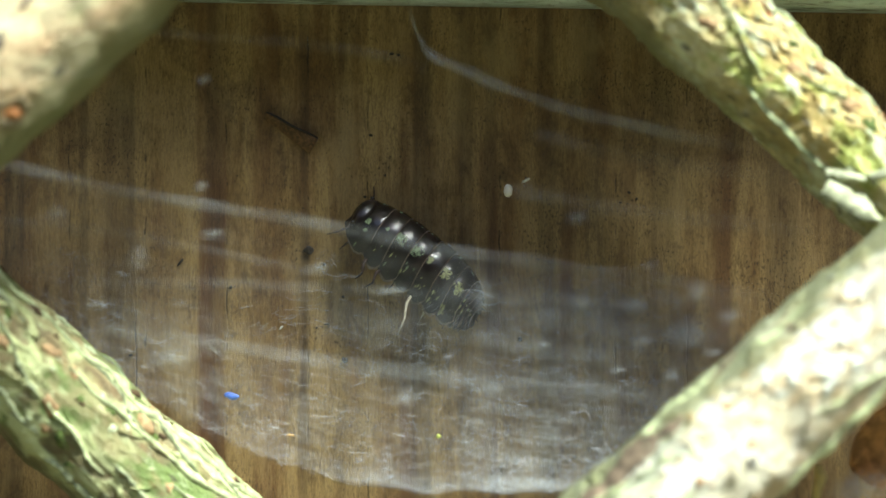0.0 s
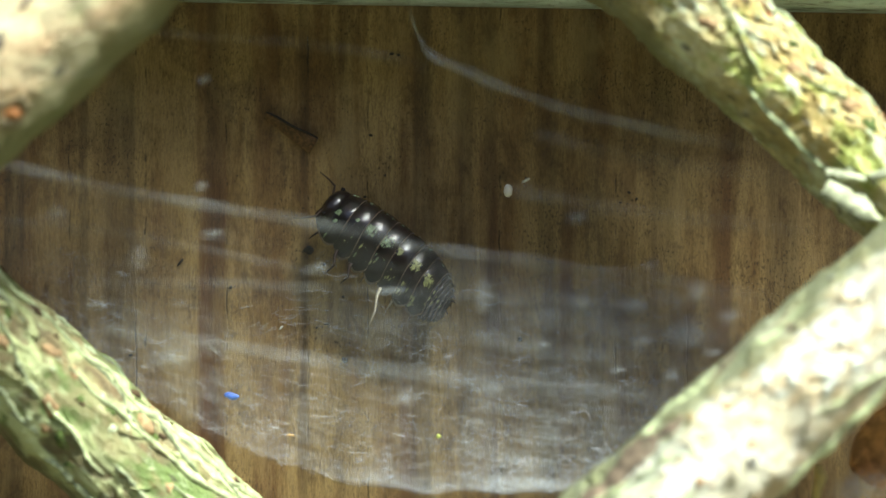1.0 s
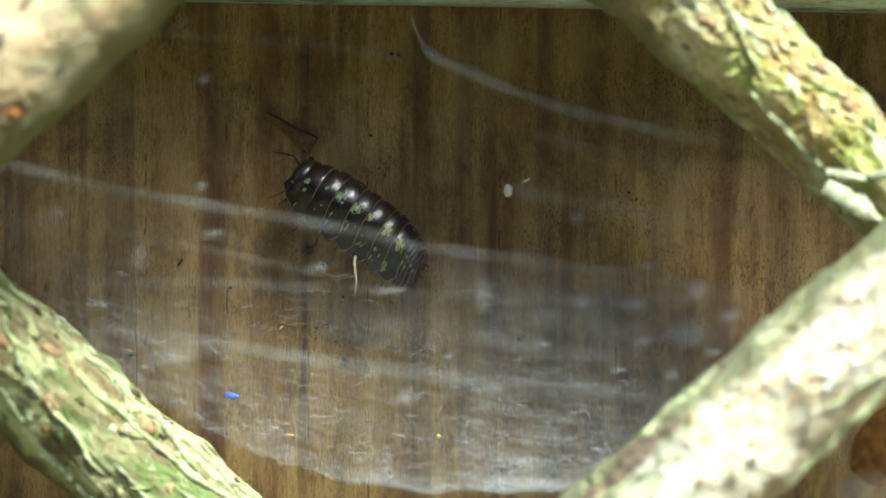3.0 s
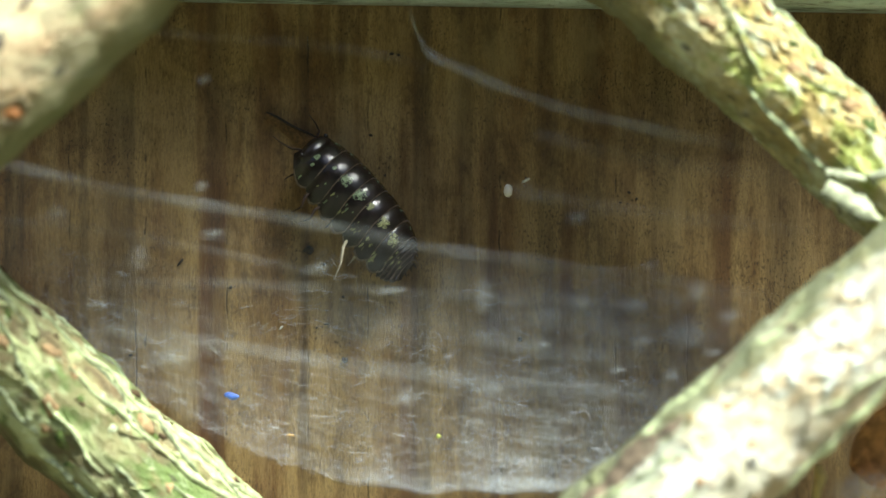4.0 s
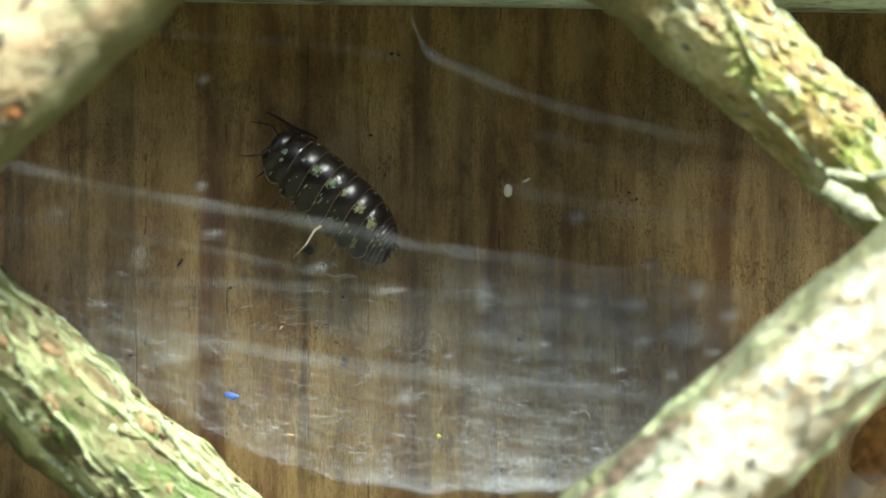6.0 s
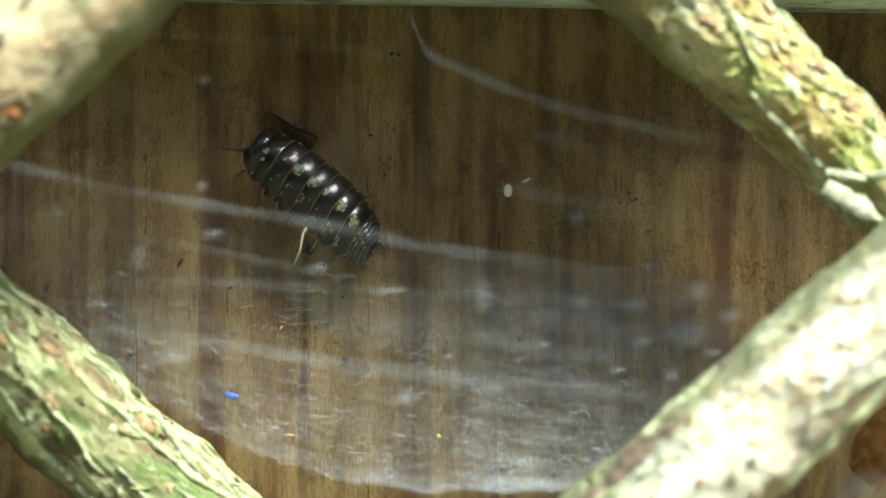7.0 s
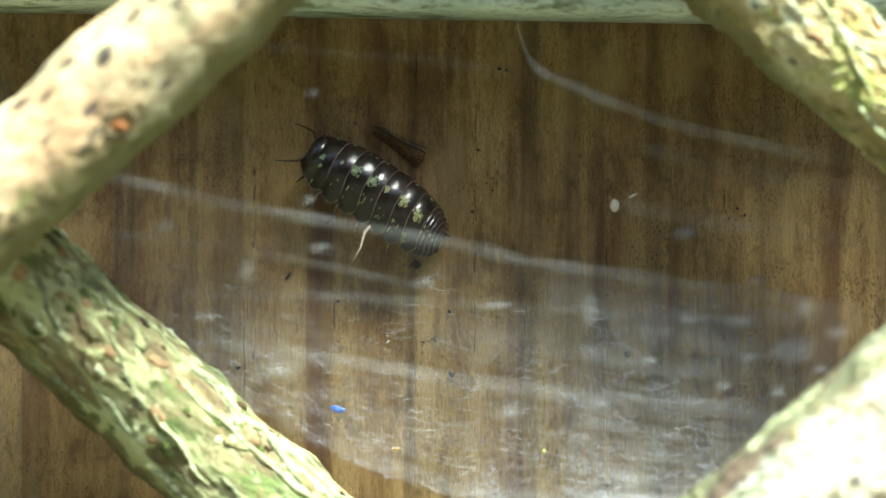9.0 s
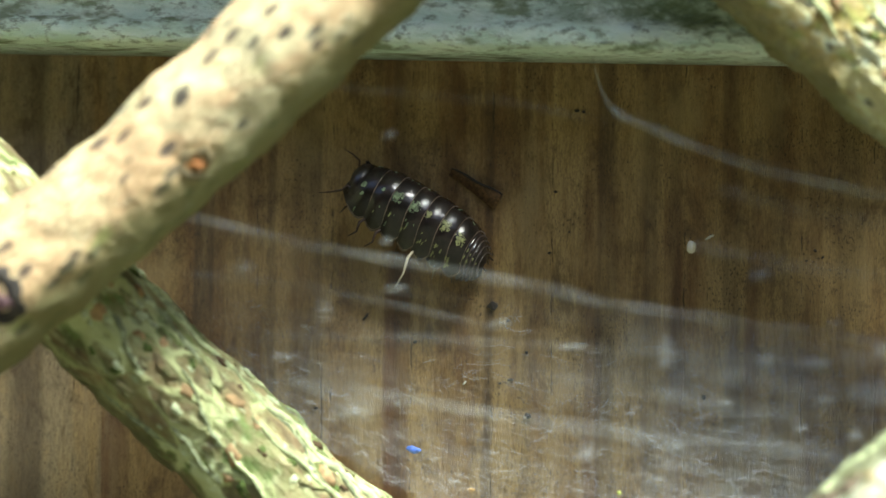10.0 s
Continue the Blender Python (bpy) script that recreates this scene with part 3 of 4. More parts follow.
ridges(ur_place, UR, UR_A, UR_B, (0.6, -0.6, 0.6), [(7, 17, 1.58, 0.17, 0.07, 0.50), (-4, 20, -0.42, 0.0, 0.09, 0.16), (2, 8, 0.9, 0.6, 0.05, 0.28), (-3, 4, 0.6, 0.4, 0.05, 0.25), (9, 14, 0.4, -0.4, 0.05, 0.2), (-8, -2, 1.0, 0.3, 0.06, 0.25)], CRUST)
ridges(ur_place, UR, UR_A, UR_B, (0.6, -0.6, 0.6), [(12, 22, -0.28, 0.12, 0.12, 0.12), (3, 6, 0.05, 0.2, 0.10, 0.08)], plain("rusty_bark", (0.40, 0.17, 0.06), 0.8, 1.8, 0.5))
ridges(lr_place, LR, LR_A, LR_B, (-0.3, -0.8, 0.3), [(0, 14, -1.55, -0.1, 0.08, 0.35), (4, 10, 0.6, 0.2, 0.05, 0.2), (11, 19, 0.8, -0.2, 0.06, 0.25), (16, 26, 0.2, 0.5, 0.06, 0.32), (18, 28, -0.4, 0.3, 0.07, 0.3), (3, 9, -1.0, 0.3, 0.05, 0.18)], CRUST)
ridges(lr_place, LR, LR_A, LR_B, (-0.3, -0.8, 0.3), [(15, 27, 0.50, -0.1, 0.26, 0.16), (20, 27, -0.1, 0.2, 0.16, 0.14), (9.5, 12.5, 0.78, 0, 0.1, 0.1), (5.2, 6.4, 0.42, 0.1, 0.07, 0.08)], SCAR)


def warts():
    """Small rounded growths on the pale stick, and one dark pit with a rusty edge."""
    v = side_of(LR_A, LR_B, (-0.3, -0.8, 0.3))
    t0 = math.atan2(v[1], v[0])
    rnd = random.Random(21)
    white, rust, grey = plain("white_growth", (0.82, 0.86, 0.74), 0.8, 1.5, 0.75), plain("rust_growth", (0.55, 0.28, 0.09), 0.8, 2, 0.5), plain("grey_pit", (0.17, 0.17, 0.16), 0.8, 2, 0.4)
    rows = [(rnd.uniform(3.5, 9.5), rnd.uniform(-0.75, 0.2), rnd.uniform(0.25, 0.55), white) for _ in range(22)]
    rows += [(rnd.uniform(1, 18), rnd.uniform(-1.3, 0.8), rnd.uniform(0.15, 0.35), rust) for _ in range(14)]
    rows += [(rnd.uniform(0, 24), rnd.uniform(0.6, 1.0), rnd.uniform(0.12, 0.25), grey) for _ in range(5)]
    rows += [(13.8, -0.77, 0.42, grey), (13.1, -0.55, 0.4, rust)]
    for k, (s, dt, r, material) in enumerate(rows):
        bm = bmesh.new()
        lump(bm, lr_place(s, t0 + dt, -0.62 * r), r * 0.00115, r * 0.0009, r * 0.0009, 0.6, k, 2)
        part("wart", bm, material, LR)


warts()


def scales(place, root, a, b, way, span, turns, rows, seed):
    """Small knobbly scales of bark and lichen, pressed flat on a stick; rows: how many, their size and material."""
    v = side_of(a, b, way)
    t0 = math.atan2(v[1], v[0])
    rnd = random.Random(seed)
    for count, size, material in rows:
        for k in range(count):
            s, t, r = rnd.uniform(*span), t0 + rnd.uniform(*turns), size * rnd.uniform(0.5, 1.5)
            here, out = place(s, t, -0.35 * r), (place(s, t, 1.0) - place(s, t, 0.0)).normalized()
            bm = bmesh.new()
            lump(bm, (0, 0, 0), r * 0.0017, r * 0.001, r * 0.0006, 0.8, seed + k * 1.7, 2)
            turn = Matrix.Rotation(rnd.uniform(-0.5, 0.5), 4, out) @ Matrix((Vector((1, 0, 0)), out.cross(Vector((1, 0, 0))).normalized(), out)).transposed().to_4x4()
            for p in bm.verts:
                p.co = here + turn @ p.co
            part("bark_scale", bm, material, root)


def all_scales():
    moss_green, umber = plain("moss_green", (0.15, 0.22, 0.05), 0.9, 2, 0.4), plain("umber_bark", (0.12, 0.075, 0.035), 0.9, 2, 0.4)
    peach, pale = plain("peach_bark", (0.55, 0.36, 0.18), 0.8, 1.5, 0.55), plain("pale_lichen", (0.66, 0.74, 0.46), 0.85, 2, 0.6)
    scales(ll_place, LL, LL_A, LL_B, (0.4, -0.8, 0.4), (-4, 34), (-1.1, 1.3), ((60, 0.30, pale), (14, 0.30, umber), (14, 0.34, moss_green), (18, 0.48, peach)), 40)
    scales(ur_place, UR, UR_A, UR_B, (0.5, -0.6, 0.5), (-12, 20), (-0.7, 1.0), ((26, 0.28, pale), (14, 0.4, moss_green), (16, 0.4, peach), (10, 0.35, umber)), 60)


all_scales()


def torn_bark():
    """Curled strips of pale bark torn loose where two sticks cross."""
    for x, d, z, ln, wd, turn, roll, curl in ((28.1, 16.6, 3.2, 4.6, 0.9, 34, -20, 0.35), (27.6, 16.6, 5.0, 3.0, 0.35, 8, 10, 0.25), (30.4, 16.8, 5.2, 2.6, 0.4, -15, 15, 0.3)):
        bm = bmesh.new()
        top, low = [], []
        for i in range(13):
            u = i / 12 * 2 - 1
            w = wd * (1 - 0.8 * max(0.0, u) ** 2) * (1 + 0.3 * noise.noise(Vector((u * 3, x, 0))))
            row_t, row_l = [], []
            for k in range(7):
                v = k / 3 - 1
                p = Vector((u * ln / 2, -curl * (1 - v * v) + 0.35 * u * u * curl, v * w * (1 + 0.5 * noise.noise(Vector((u * 5, v * 2, x)))) + 0.25 * noise.noise(Vector((u * 4, v, z)))))
                row_t.append(p / 1000)
                row_l.append((p + Vector((0, 0.16, 0))) / 1000)
            top.append(row_t)
            low.append(row_l)
        skin(bm, [a + b[::-1] for a, b in zip(top, low)])
        ob = part("torn_bark", bm, STRIP, UR, "pale curled strip of torn bark")
        ob.matrix_basis = UR.matrix_basis.inverted() @ Matrix.Translation(mm(x, d, z)) @ pose(0, 0, 0, roll, turn, 0)


STRIP = plain("inner_bark", (0.62, 0.66, 0.42), 0.7, 1.6, 0.35)
torn_bark()


# ---- the woodlouse ----
SEGMENTS = [(5.50, 3.85), (3.85, 2.46), (2.46, 0.95), (0.95, -0.33), (-0.33, -1.70), (-1.70, -3.00), (-3.00, -4.25)]
ACROSS = [-1.0, -0.972, -0.93] + [k / 11 * 0.88 for k in range(-11, 12)] + [0.93, 0.972, 1.0]


def half_width(s):
    u = (s + 0.1) / (6.32 if s > -0.1 else 5.9)
    return 2.95 * max(0.02, 1 - abs(u) ** (4.3 if u > 0 else 3.4)) ** 0.5


def back_at(s, k, scale=1.0, shift=0.0):
    """A place on the back: s along the body, k from side to side (-1 to 1), in mm."""
    w = half_width(s)
    h = (0.45 + 0.86 * w) * scale * (1 - 0.22 * (s / 6) ** 2)
    bend = 0.02 * min(0.0, s + 1) ** 2    # the tail swings a little to its left
    return Vector((s + shift, w * k * scale + bend, 0.28 + h * (1 - abs(k) ** 2.5)))


def swell(v):
    """How far a plate stands out from its tucked front (v = 0) to its hind edge (v = 1)."""
    return 0.928 + 0.078 * math.sin(math.pi * min(1.0, 0.10 + 0.72 * v)) ** 0.8


def plate(name, front, rear, parent, back=0.5, ahead=0.0, edge=None):
    """A back plate: slips under the one before; its sides end in rounded lobes, its hind edge is a pale rim."""
    bm = bmesh.new()
    rings = []
    rim = 0.055 / (front - rear)
    for v, drop in ((-0.22, -0.06), (0.0, 0), (0.10, 0), (0.22, 0), (0.36, 0), (0.5, 0), (0.64, 0), (0.78, 0), (0.90, 0), (1.0 - rim, 0.004), (1.0, 0.002), (1.0, -0.03), (0.9, -0.06)):
        s = front + (rear - front) * v
        c = max(0.0, min(1.0, v))
        lobe = 1.0 - 0.10 * (1 - c) ** 3 - 0.13 * max(0.0, c - 0.62) ** 2 / 0.144
        sweep = lambda k: ahead * (1 - c) * abs(k) ** 2 - back * (0.35 + 0.65 * c) * abs(k) ** 3
        rings.append([back_at(s, k * lobe, swell(c) + drop, sweep(k)) / 1000 for k in ACROSS])
    last = len(ACROSS) - 2
    skin(bm, rings, closed=False, mat=lambda i, k: 1 if i in (9, 10) or (k in (0, last) and i > 2) else 0)
    return part(name, bm, [SHELL, edge or RIM], parent)


def marking(parent, front, rear, s, y, r, seed, material, lace=0.0, long=1.0, least=0.12):
    """A ragged, lacy pale spot lying on the shell, built of small flat scales."""
    bm = bmesh.new()
    n = max(6, int(2.6 * r / 0.045))
    made = {}

    def corner(i, j):
        if (i, j) not in made:
            ss, yy = s + (i / n * 2 - 1) * r * 1.3, y + (j / n * 2 - 1) * r * 1.3 * long
            v = max(0.0, min(1.0, (front - ss) / (front - rear)))
            k = max(-0.95, min(0.95, yy / half_width(ss)))
            made[i, j] = bm.verts.new((back_at(ss, k, swell(v)) + Vector((0, 0.03 * k, 0.035))) / 1000)
        return made[i, j]
    for i in range(n):
        for j in range(n):
            u, w = (i + 0.5) / n * 2 - 1, (j + 0.5) / n * 2 - 1
            q = Vector((u * r * 5.5 + seed * 5.3, w * r * 5.5, seed * 2.1))
            fill = 0.62 - (u * u + w * w) * 0.7 + 0.6 * noise.noise(q) + lace * (2.4 * abs(noise.noise(q * 1.5 + Vector((3, 1, 0)))) - 0.55)
            if fill > least:
                bm.faces.new((corner(i, j), corner(i, j + 1), corner(i + 1, j + 1), corner(i + 1, j)))
    if bm.faces:
        part("marking", bm, material, parent)
    else:
        bm.free()


def limb(name, parent, base, joints, radii, material, label=""):
    """A jointed limb from its base; joints in mm of its own space."""
    bm = bmesh.new()
    tube(bm, [Vector(j) / 1000 for j in joints], [r / 1000 for r in radii], 7)
    ob = part(name, bm, material, parent, label)
    ob.location = Vector(base) / 1000
    return ob


def woodlouse():
    root = tagged(new("woodlouse"), "shiny dark grey pill woodlouse with yellow-green markings, crawling on the boards", "woodlouse")
    plates = [plate("back_plate", f, r, root, ahead=0.45 if i == 0 else 0.0) for i, (f, r) in enumerate(SEGMENTS)]
    tails = [(-4.25 - 0.33 * k, -4.60 - 0.33 * k) for k in range(4)]
    for f, r in tails:
        tail = plate("tail_plate", f, r, root, back=0.42, edge=DIM_RIM)
        for j in range(3):
            marking(tail, f, r, (f + r) / 2, 0.9 + 0.45 * j, 0.07, 90 + j - f, YELLOW_MARK, 0, 2.0, 0.42)
    bm = bmesh.new()
    skin(bm, [[back_at(s, k, 0.95, -0.2 * abs(k) ** 3) / 1000 for k in ACROSS] for s in (-5.45, -5.55, -5.65, -5.75, -5.83, -5.89, -5.94)], closed=False)
    part("tail_shield", bm, SHELL, root)
    bm = bmesh.new()
    rings = []
    for s, w in ((4.9, 1.72), (5.3, 1.70), (5.55, 1.62), (5.78, 1.46), (5.93, 1.22), (6.03, 0.9), (6.09, 0.5), (6.11, 0.15)):
        rise = 0.25 + 0.66 * w
        rings.append([Vector((s - 0.12 * math.sin(a) ** 2, w * math.sin(a), 1.0 + rise * math.cos(a) * (1 if math.cos(a) > 0 else 0.55))) / 1000 for a in (2 * math.pi * k / 32 for k in range(32))])
    skin(bm, rings)
    head = part("head", bm, SHELL, root)
    for y in (-1.38, 1.38):
        bm = bmesh.new()
        lump(bm, (0.00562, y / 1000, 0.0016), 0.00022, 0.00018, 0.0002, 0.1, 1, 1)
        part("eye", bm, SHELL, head)
    bm = bmesh.new()
    rings = [[Vector((s, half_width(s) * 0.74 * math.sin(a), 0.75 + 0.45 * math.cos(a))) / 1000 for a in (2 * math.pi * k / 16 for k in range(16))]
             for s in (5.3, 4, 2, 0, -2, -4, -5.0, -5.6)]
    skin(bm, rings)
    part("belly", bm, PALE_LIMB, root, "greyish pale underside")
    # the row of large lacy spots beside the middle line
    for k, s, y, r, lace, m in ((0, 4.75, 0.92, 0.17, 0.3, MARK), (0, 4.55, 1.5, 0.10, 0, MARK), (1, 3.30, 0.8, 0.15, 0.3, MARK), (2, 2.03, 0.8, 0.34, 0.9, MARK), (3, 0.58, 0.8, 0.38, 0.8, MARK),
                                (4, -0.62, 0.8, 0.23, 0.5, YELLOW_MARK), (5, -2.10, 0.8, 0.35, 0.9, YELLOW_MARK), (6, -3.48, 0.8, 0.36, 1.0, YELLOW_MARK)):
        marking(plates[k], *SEGMENTS[k], s, y, r, k + 1 + (s < 4.6) * 3, m, lace)
    # small dashes and flecks on the flank, and a few beyond the spots
    rnd = random.Random(5)
    for k, (f, r) in enumerate(SEGMENTS):
        for j in range(7 if k > 2 else k + 1):
            marking(plates[k], f, r, f + (r - f) * rnd.uniform(0.25, 0.8), rnd.uniform(1.8, 2.4), rnd.uniform(0.062, 0.095), 20 + k * 9 + j, YELLOW_MARK if k > 3 or j % 2 else MARK, 0.0, rnd.uniform(0.9, 1.9), 0.42)
        for j in range(2):
            marking(plates[k], f, r, f + (r - f) * rnd.uniform(0.3, 0.75), rnd.uniform(-1.75, -1.2), rnd.uniform(0.08, 0.13), 160 + k * 4 + j, MARK, 0.0, 1.4, 0.42)
    legs = []
    for k, (f, r) in enumerate(SEGMENTS):
        for side in (1, -1):
            s = (f + r) / 2
            pale = k in (4, 5) and side > 0
            reach = 0.75 if not pale else 1.3
            lean = (3 - k) * 0.16
            j = [(0, 0, 0.1), (lean * 0.5, side * reach * 0.45, 0.25), (lean * 1.1, side * reach * 0.8, -0.1), (lean * 1.5, side * reach * 1.05, -0.62)]
            base_y = side * (half_width(s) * 0.62)
            if side > 0:
                j = [(a, b, c - 0.25 * i) for i, (a, b, c) in enumerate(j)]
            if k in (1, 2) and side > 0:
                j = [(0, 0, 0), (0.15, 1.3, 0.1), (-0.15, 1.9, -0.25), (0.1, 2.45, -0.62)]
            if k == 4 and side > 0:
                j = [(0, 0, 0), (-0.05, 1.6, 0.05), (-0.55, 2.75, -0.2), (-0.75, 4.0, -0.62)]
            legs.append((limb("leg", root, (s, base_y, 0.68), j, [0.09, 0.12, 0.08, 0.03], PALE_LIMB if pale else LIMB), k, side))
    feelers = []
    for side in (1, -1):
        feelers.append(limb("antenna", root, (5.8, side * 0.6, 1.0), [(0, 0, 0), (0.45, side * 0.18, 0.1), (0.95, side * 0.45, 0.1), (1.7, side * 0.3, -0.15), (2.5, 0, -0.45)],
                            [0.09, 0.095, 0.08, 0.065, 0.03], LIMB))
    for side in (1, -1):
        limb("tail_point", root, (-5.5, side * 0.45, 0.6), [(0, 0, 0), (-0.3, side * 0.05, -0.05), (-0.75, side * 0.15, -0.2)], [0.14, 0.12, 0.03], LIMB)
    root.scale = (1.0, 1.0, 1.0)
    return root, legs, feelers


LOUSE, LEGS, FEELERS = woodlouse()


# ---- the web ----
def web():
    root = tagged(new("spider_web"), "dusty grey spider silk sheet between sticks and boards", "web")
    rnd = random.Random(11)

    def lip(x):
        """The hammock's lower edge."""
        return -17.35 + 0.0155 * min(0.0, x) ** 2 + 0.006 * max(0.0, x - 8) ** 2 + 0.3 * noise.noise(Vector((x * 0.35, 0, 0))) + 0.12 * noise.noise(Vector((x * 1.3, 5, 0)))

    def top(x):
        return 5.6 - 0.172 * (x + 33)

    def at(x, v):
        z = top(x) + (lip(x) - top(x)) * v
        d = 4.2 + 0.6 * v + 4.2 * max(0.0, v - 0.45) ** 2 / 0.3 + 0.25 * noise.noise(Vector((x * 0.25, z * 0.25, 1)))
        return mm(x, d, z)

    bm = bmesh.new()
    nx, nv = 110, 46
    rows = []
    for i in range(nv + 1):
        rows.append([at(-34 + 58 * k / nx, i / nv) for k in range(nx + 1)])
    rows.append([at(-34 + 58 * k / nx, 1) + Vector((0, 0.5, -0.1)) / 1000 for k in range(nx + 1)])
    mapped(bm, skin(bm, rows, closed=False, caps=False))
    sheet = part("silk_sheet", bm, silk_sheet(), root)
    sheet.location = (0, 0, 0)
    for v in sheet.data.vertices:
        v.co -= Vector((0, 0, EYE))
    sheet.location.z = EYE

    def ribbon(pts, width, density, seed):
        """A loose bundle of threads between places (x, d, z in mm)."""
        bm = bmesh.new()
        curve = []
        for i in range(len(pts) - 1):
            for k in range(12):
                u = k / 12
                p0, p1, p2, p3 = (Vector(pts[max(0, min(len(pts) - 1, i + j))]) for j in (-1, 0, 1, 2))
                curve.append(0.5 * ((2 * p1) + (p2 - p0) * u + (2 * p0 - 5 * p1 + 4 * p2 - p3) * u * u + (3 * p1 - p0 - 3 * p2 + p3) * u ** 3))
        curve.append(Vector(pts[-1]))
        world_pts = [mm(*p) - Vector((0, 0, EYE)) for p in curve]
        rows = []
        for q in range(7):
            c = q / 6 * 2 - 1
            rows.append([p + Vector((0, 0.2 * c * c + 0.2 * noise.noise(Vector((i * 0.1, 2, seed))), c * width * (1 + 0.35 * noise.noise(Vector((i * 0.13, 0, seed)))) + 0.1 * noise.noise(Vector((i * 0.2, q * 0.3, seed))))) / 1000
                         for i, p in enumerate(world_pts)])
        mapped(bm, skin(bm, rows, closed=False, caps=False))
        ob = part("strand", bm, silk_band("silk_band", density), root)
        ob.location.z = EYE

    ribbon([(-34, 6.5, 6.6), (-25, 5.2, 4.6), (-18, 4.8, 3.3), (-7.5, 4.6, 1.55), (-1.9, 4.6, 0.25), (3, 4.8, -0.45), (10, 5.2, -1.4), (18, 6.5, -2.5), (28, 9, -4.2)], 0.75, 0.17, 1)
    ribbon([(-2.75, 6.0, 18.6), (-2.3, 5.4, 16.9), (-1.75, 4.8, 15.4), (-1.2, 4.6, 14.5), (-0.2, 4.5, 13.85), (1.8, 4.4, 13.0), (4.8, 4.4, 11.8), (9.0, 4.4, 10.3), (13.2, 4.6, 9.3), (17.5, 5.2, 8.3), (24, 8, 6.9)], 0.7, 0.27, 2)
    ribbon([(-30, 5, -2.6), (-18, 4.6, -2.5), (-8, 4.6, -2.9), (2, 4.6, -3.5), (12, 4.8, -3.9), (24, 7, -4.2)], 0.7, 0.065, 3)
    ribbon([(-27, 5.4, -5.6), (-20, 4.8, -6.6), (-12, 4.8, -7.8), (0, 4.9, -9.4), (12, 5.2, -10.3), (20, 7, -10.6)], 0.9, 0.13, 4)

    ribbon([(-33, 5, 2.0), (-24, 4.7, 1.2), (-15, 4.6, -0.6), (-8, 4.6, -2.2)], 0.6, 0.05, 5)
    ribbon([(4, 4.8, 4.6), (9, 4.8, 3.6), (14, 5, 2.8), (22, 6.5, 1.8), (28, 8, 1.0)], 0.9, 0.08, 6)
    ribbon([(6, 4.6, 8.8), (12, 4.8, 7.2), (18, 5.2, 6.2), (27, 7, 4.6)], 0.9, 0.06, 7)
    ribbon([(-24, 4.6, 16.5), (-16, 4.4, 15.5), (-8, 4.4, 14.9), (0, 4.4, 13.0)], 0.6, 0.05, 8)
    ribbon([(6, 4.9, -4.6), (12, 5.1, -5.6), (18, 5.8, -6.3), (25, 7.5, -7.4)], 1.3, 0.10, 9)
    ribbon([(2, 4.9, -6.6), (9, 5.0, -7.6), (15, 5.5, -8.0), (22, 7, -9.2)], 1.2, 0.08, 10)
    ribbon([(-1, 4.7, -2.5), (4, 4.8, -2.8), (9, 4.9, -3.3), (17, 5.6, -4.3), (25, 7.5, -5.4)], 2.4, 0.078, 11)
    ribbon([(-10, 4.8, -5.4), (0, 4.8, -5.8), (10, 5.0, -6.4), (20, 6.5, -7.4)], 2.4, 0.06, 12)
    # single fine threads over the sheet
    bm = bmesh.new()
    for j in range(1900):
        v = rnd.random() ** 0.3
        x = rnd.uniform(-31, 18)
        ln = rnd.uniform(0.3, 2.0)
        n = 7
        rise, bow = rnd.uniform(-0.22, 0.16), rnd.uniform(-0.5, 0.5)
        if rnd.random() < 0.25:
            rise, ln = rnd.uniform(-1.6, 1.6), ln * 0.35
        pts = []
        for i in range(n):
            u = i / (n - 1)
            xx = x + ln * u
            p = at(min(24, xx), min(1.02, v + rise * (u - 0.5) * ln / 12 + bow * 0.05 * math.sin(u * 3.1)))
            pts.append(p - Vector((0, 0.0002 + 0.0004 * rnd.random(), EYE)))
        tube(bm, pts, rnd.uniform(0.008, 0.018) / 1000, 3)
    fine = tagged(part("fine_threads", bm, silk_strand("fine_silk", 0.095), root), kind="stuff")
    fine.location.z = EYE

    # clumps of loose silk hairs, combed one way or curled
    bm = bmesh.new()
    for j in range(150):
        v, x = 1 - 0.62 * rnd.random() ** 1.5, rnd.uniform(-28, 16)
        way, spread = rnd.gauss(-0.05, 0.25), rnd.uniform(0.1, 0.5)
        for _ in range(rnd.randint(2, 7)):
            c = at(x + rnd.gauss(0, spread), min(1.0, v + rnd.gauss(0, 0.008))) - Vector((0, 0.0004, EYE))
            ln, a = rnd.uniform(0.25, 1.1), way + rnd.gauss(0, 0.22)
            w = Vector((math.cos(a), rnd.gauss(0, 0.15), math.sin(a))) * ln / 2000
            tube(bm, [c - w, c - w * 0.3 + Vector((0, 0, rnd.gauss(0, 0.00004))), c + w * 0.4 + Vector((0, 0, rnd.gauss(0, 0.00004))), c + w], rnd.uniform(0.006, 0.013) / 1000, 3)
    for j in range(70):
        x, v, ln = rnd.uniform(-12, 15), 0.35 + 0.65 * rnd.random(), rnd.uniform(2.0, 6.0)
        rise, sag = rnd.gauss(0.06, 0.05), rnd.uniform(0.0, 0.2)
        pts = []
        for i in range(9):
            u = i / 8
            pts.append(at(min(23, x + ln * u), min(1.0, v + rise * (u - 0.5) * ln / 16)) + Vector((0, -0.0003, -0.001 * sag * math.sin(u * 3.14) - EYE)))
        tube(bm, pts, rnd.uniform(0.004, 0.008) / 1000, 3)
    for j in range(260):
        x, v, ln = rnd.uniform(-14, 16), 0.12 + 0.88 * rnd.random() ** 0.8, rnd.uniform(0.5, 2.6)
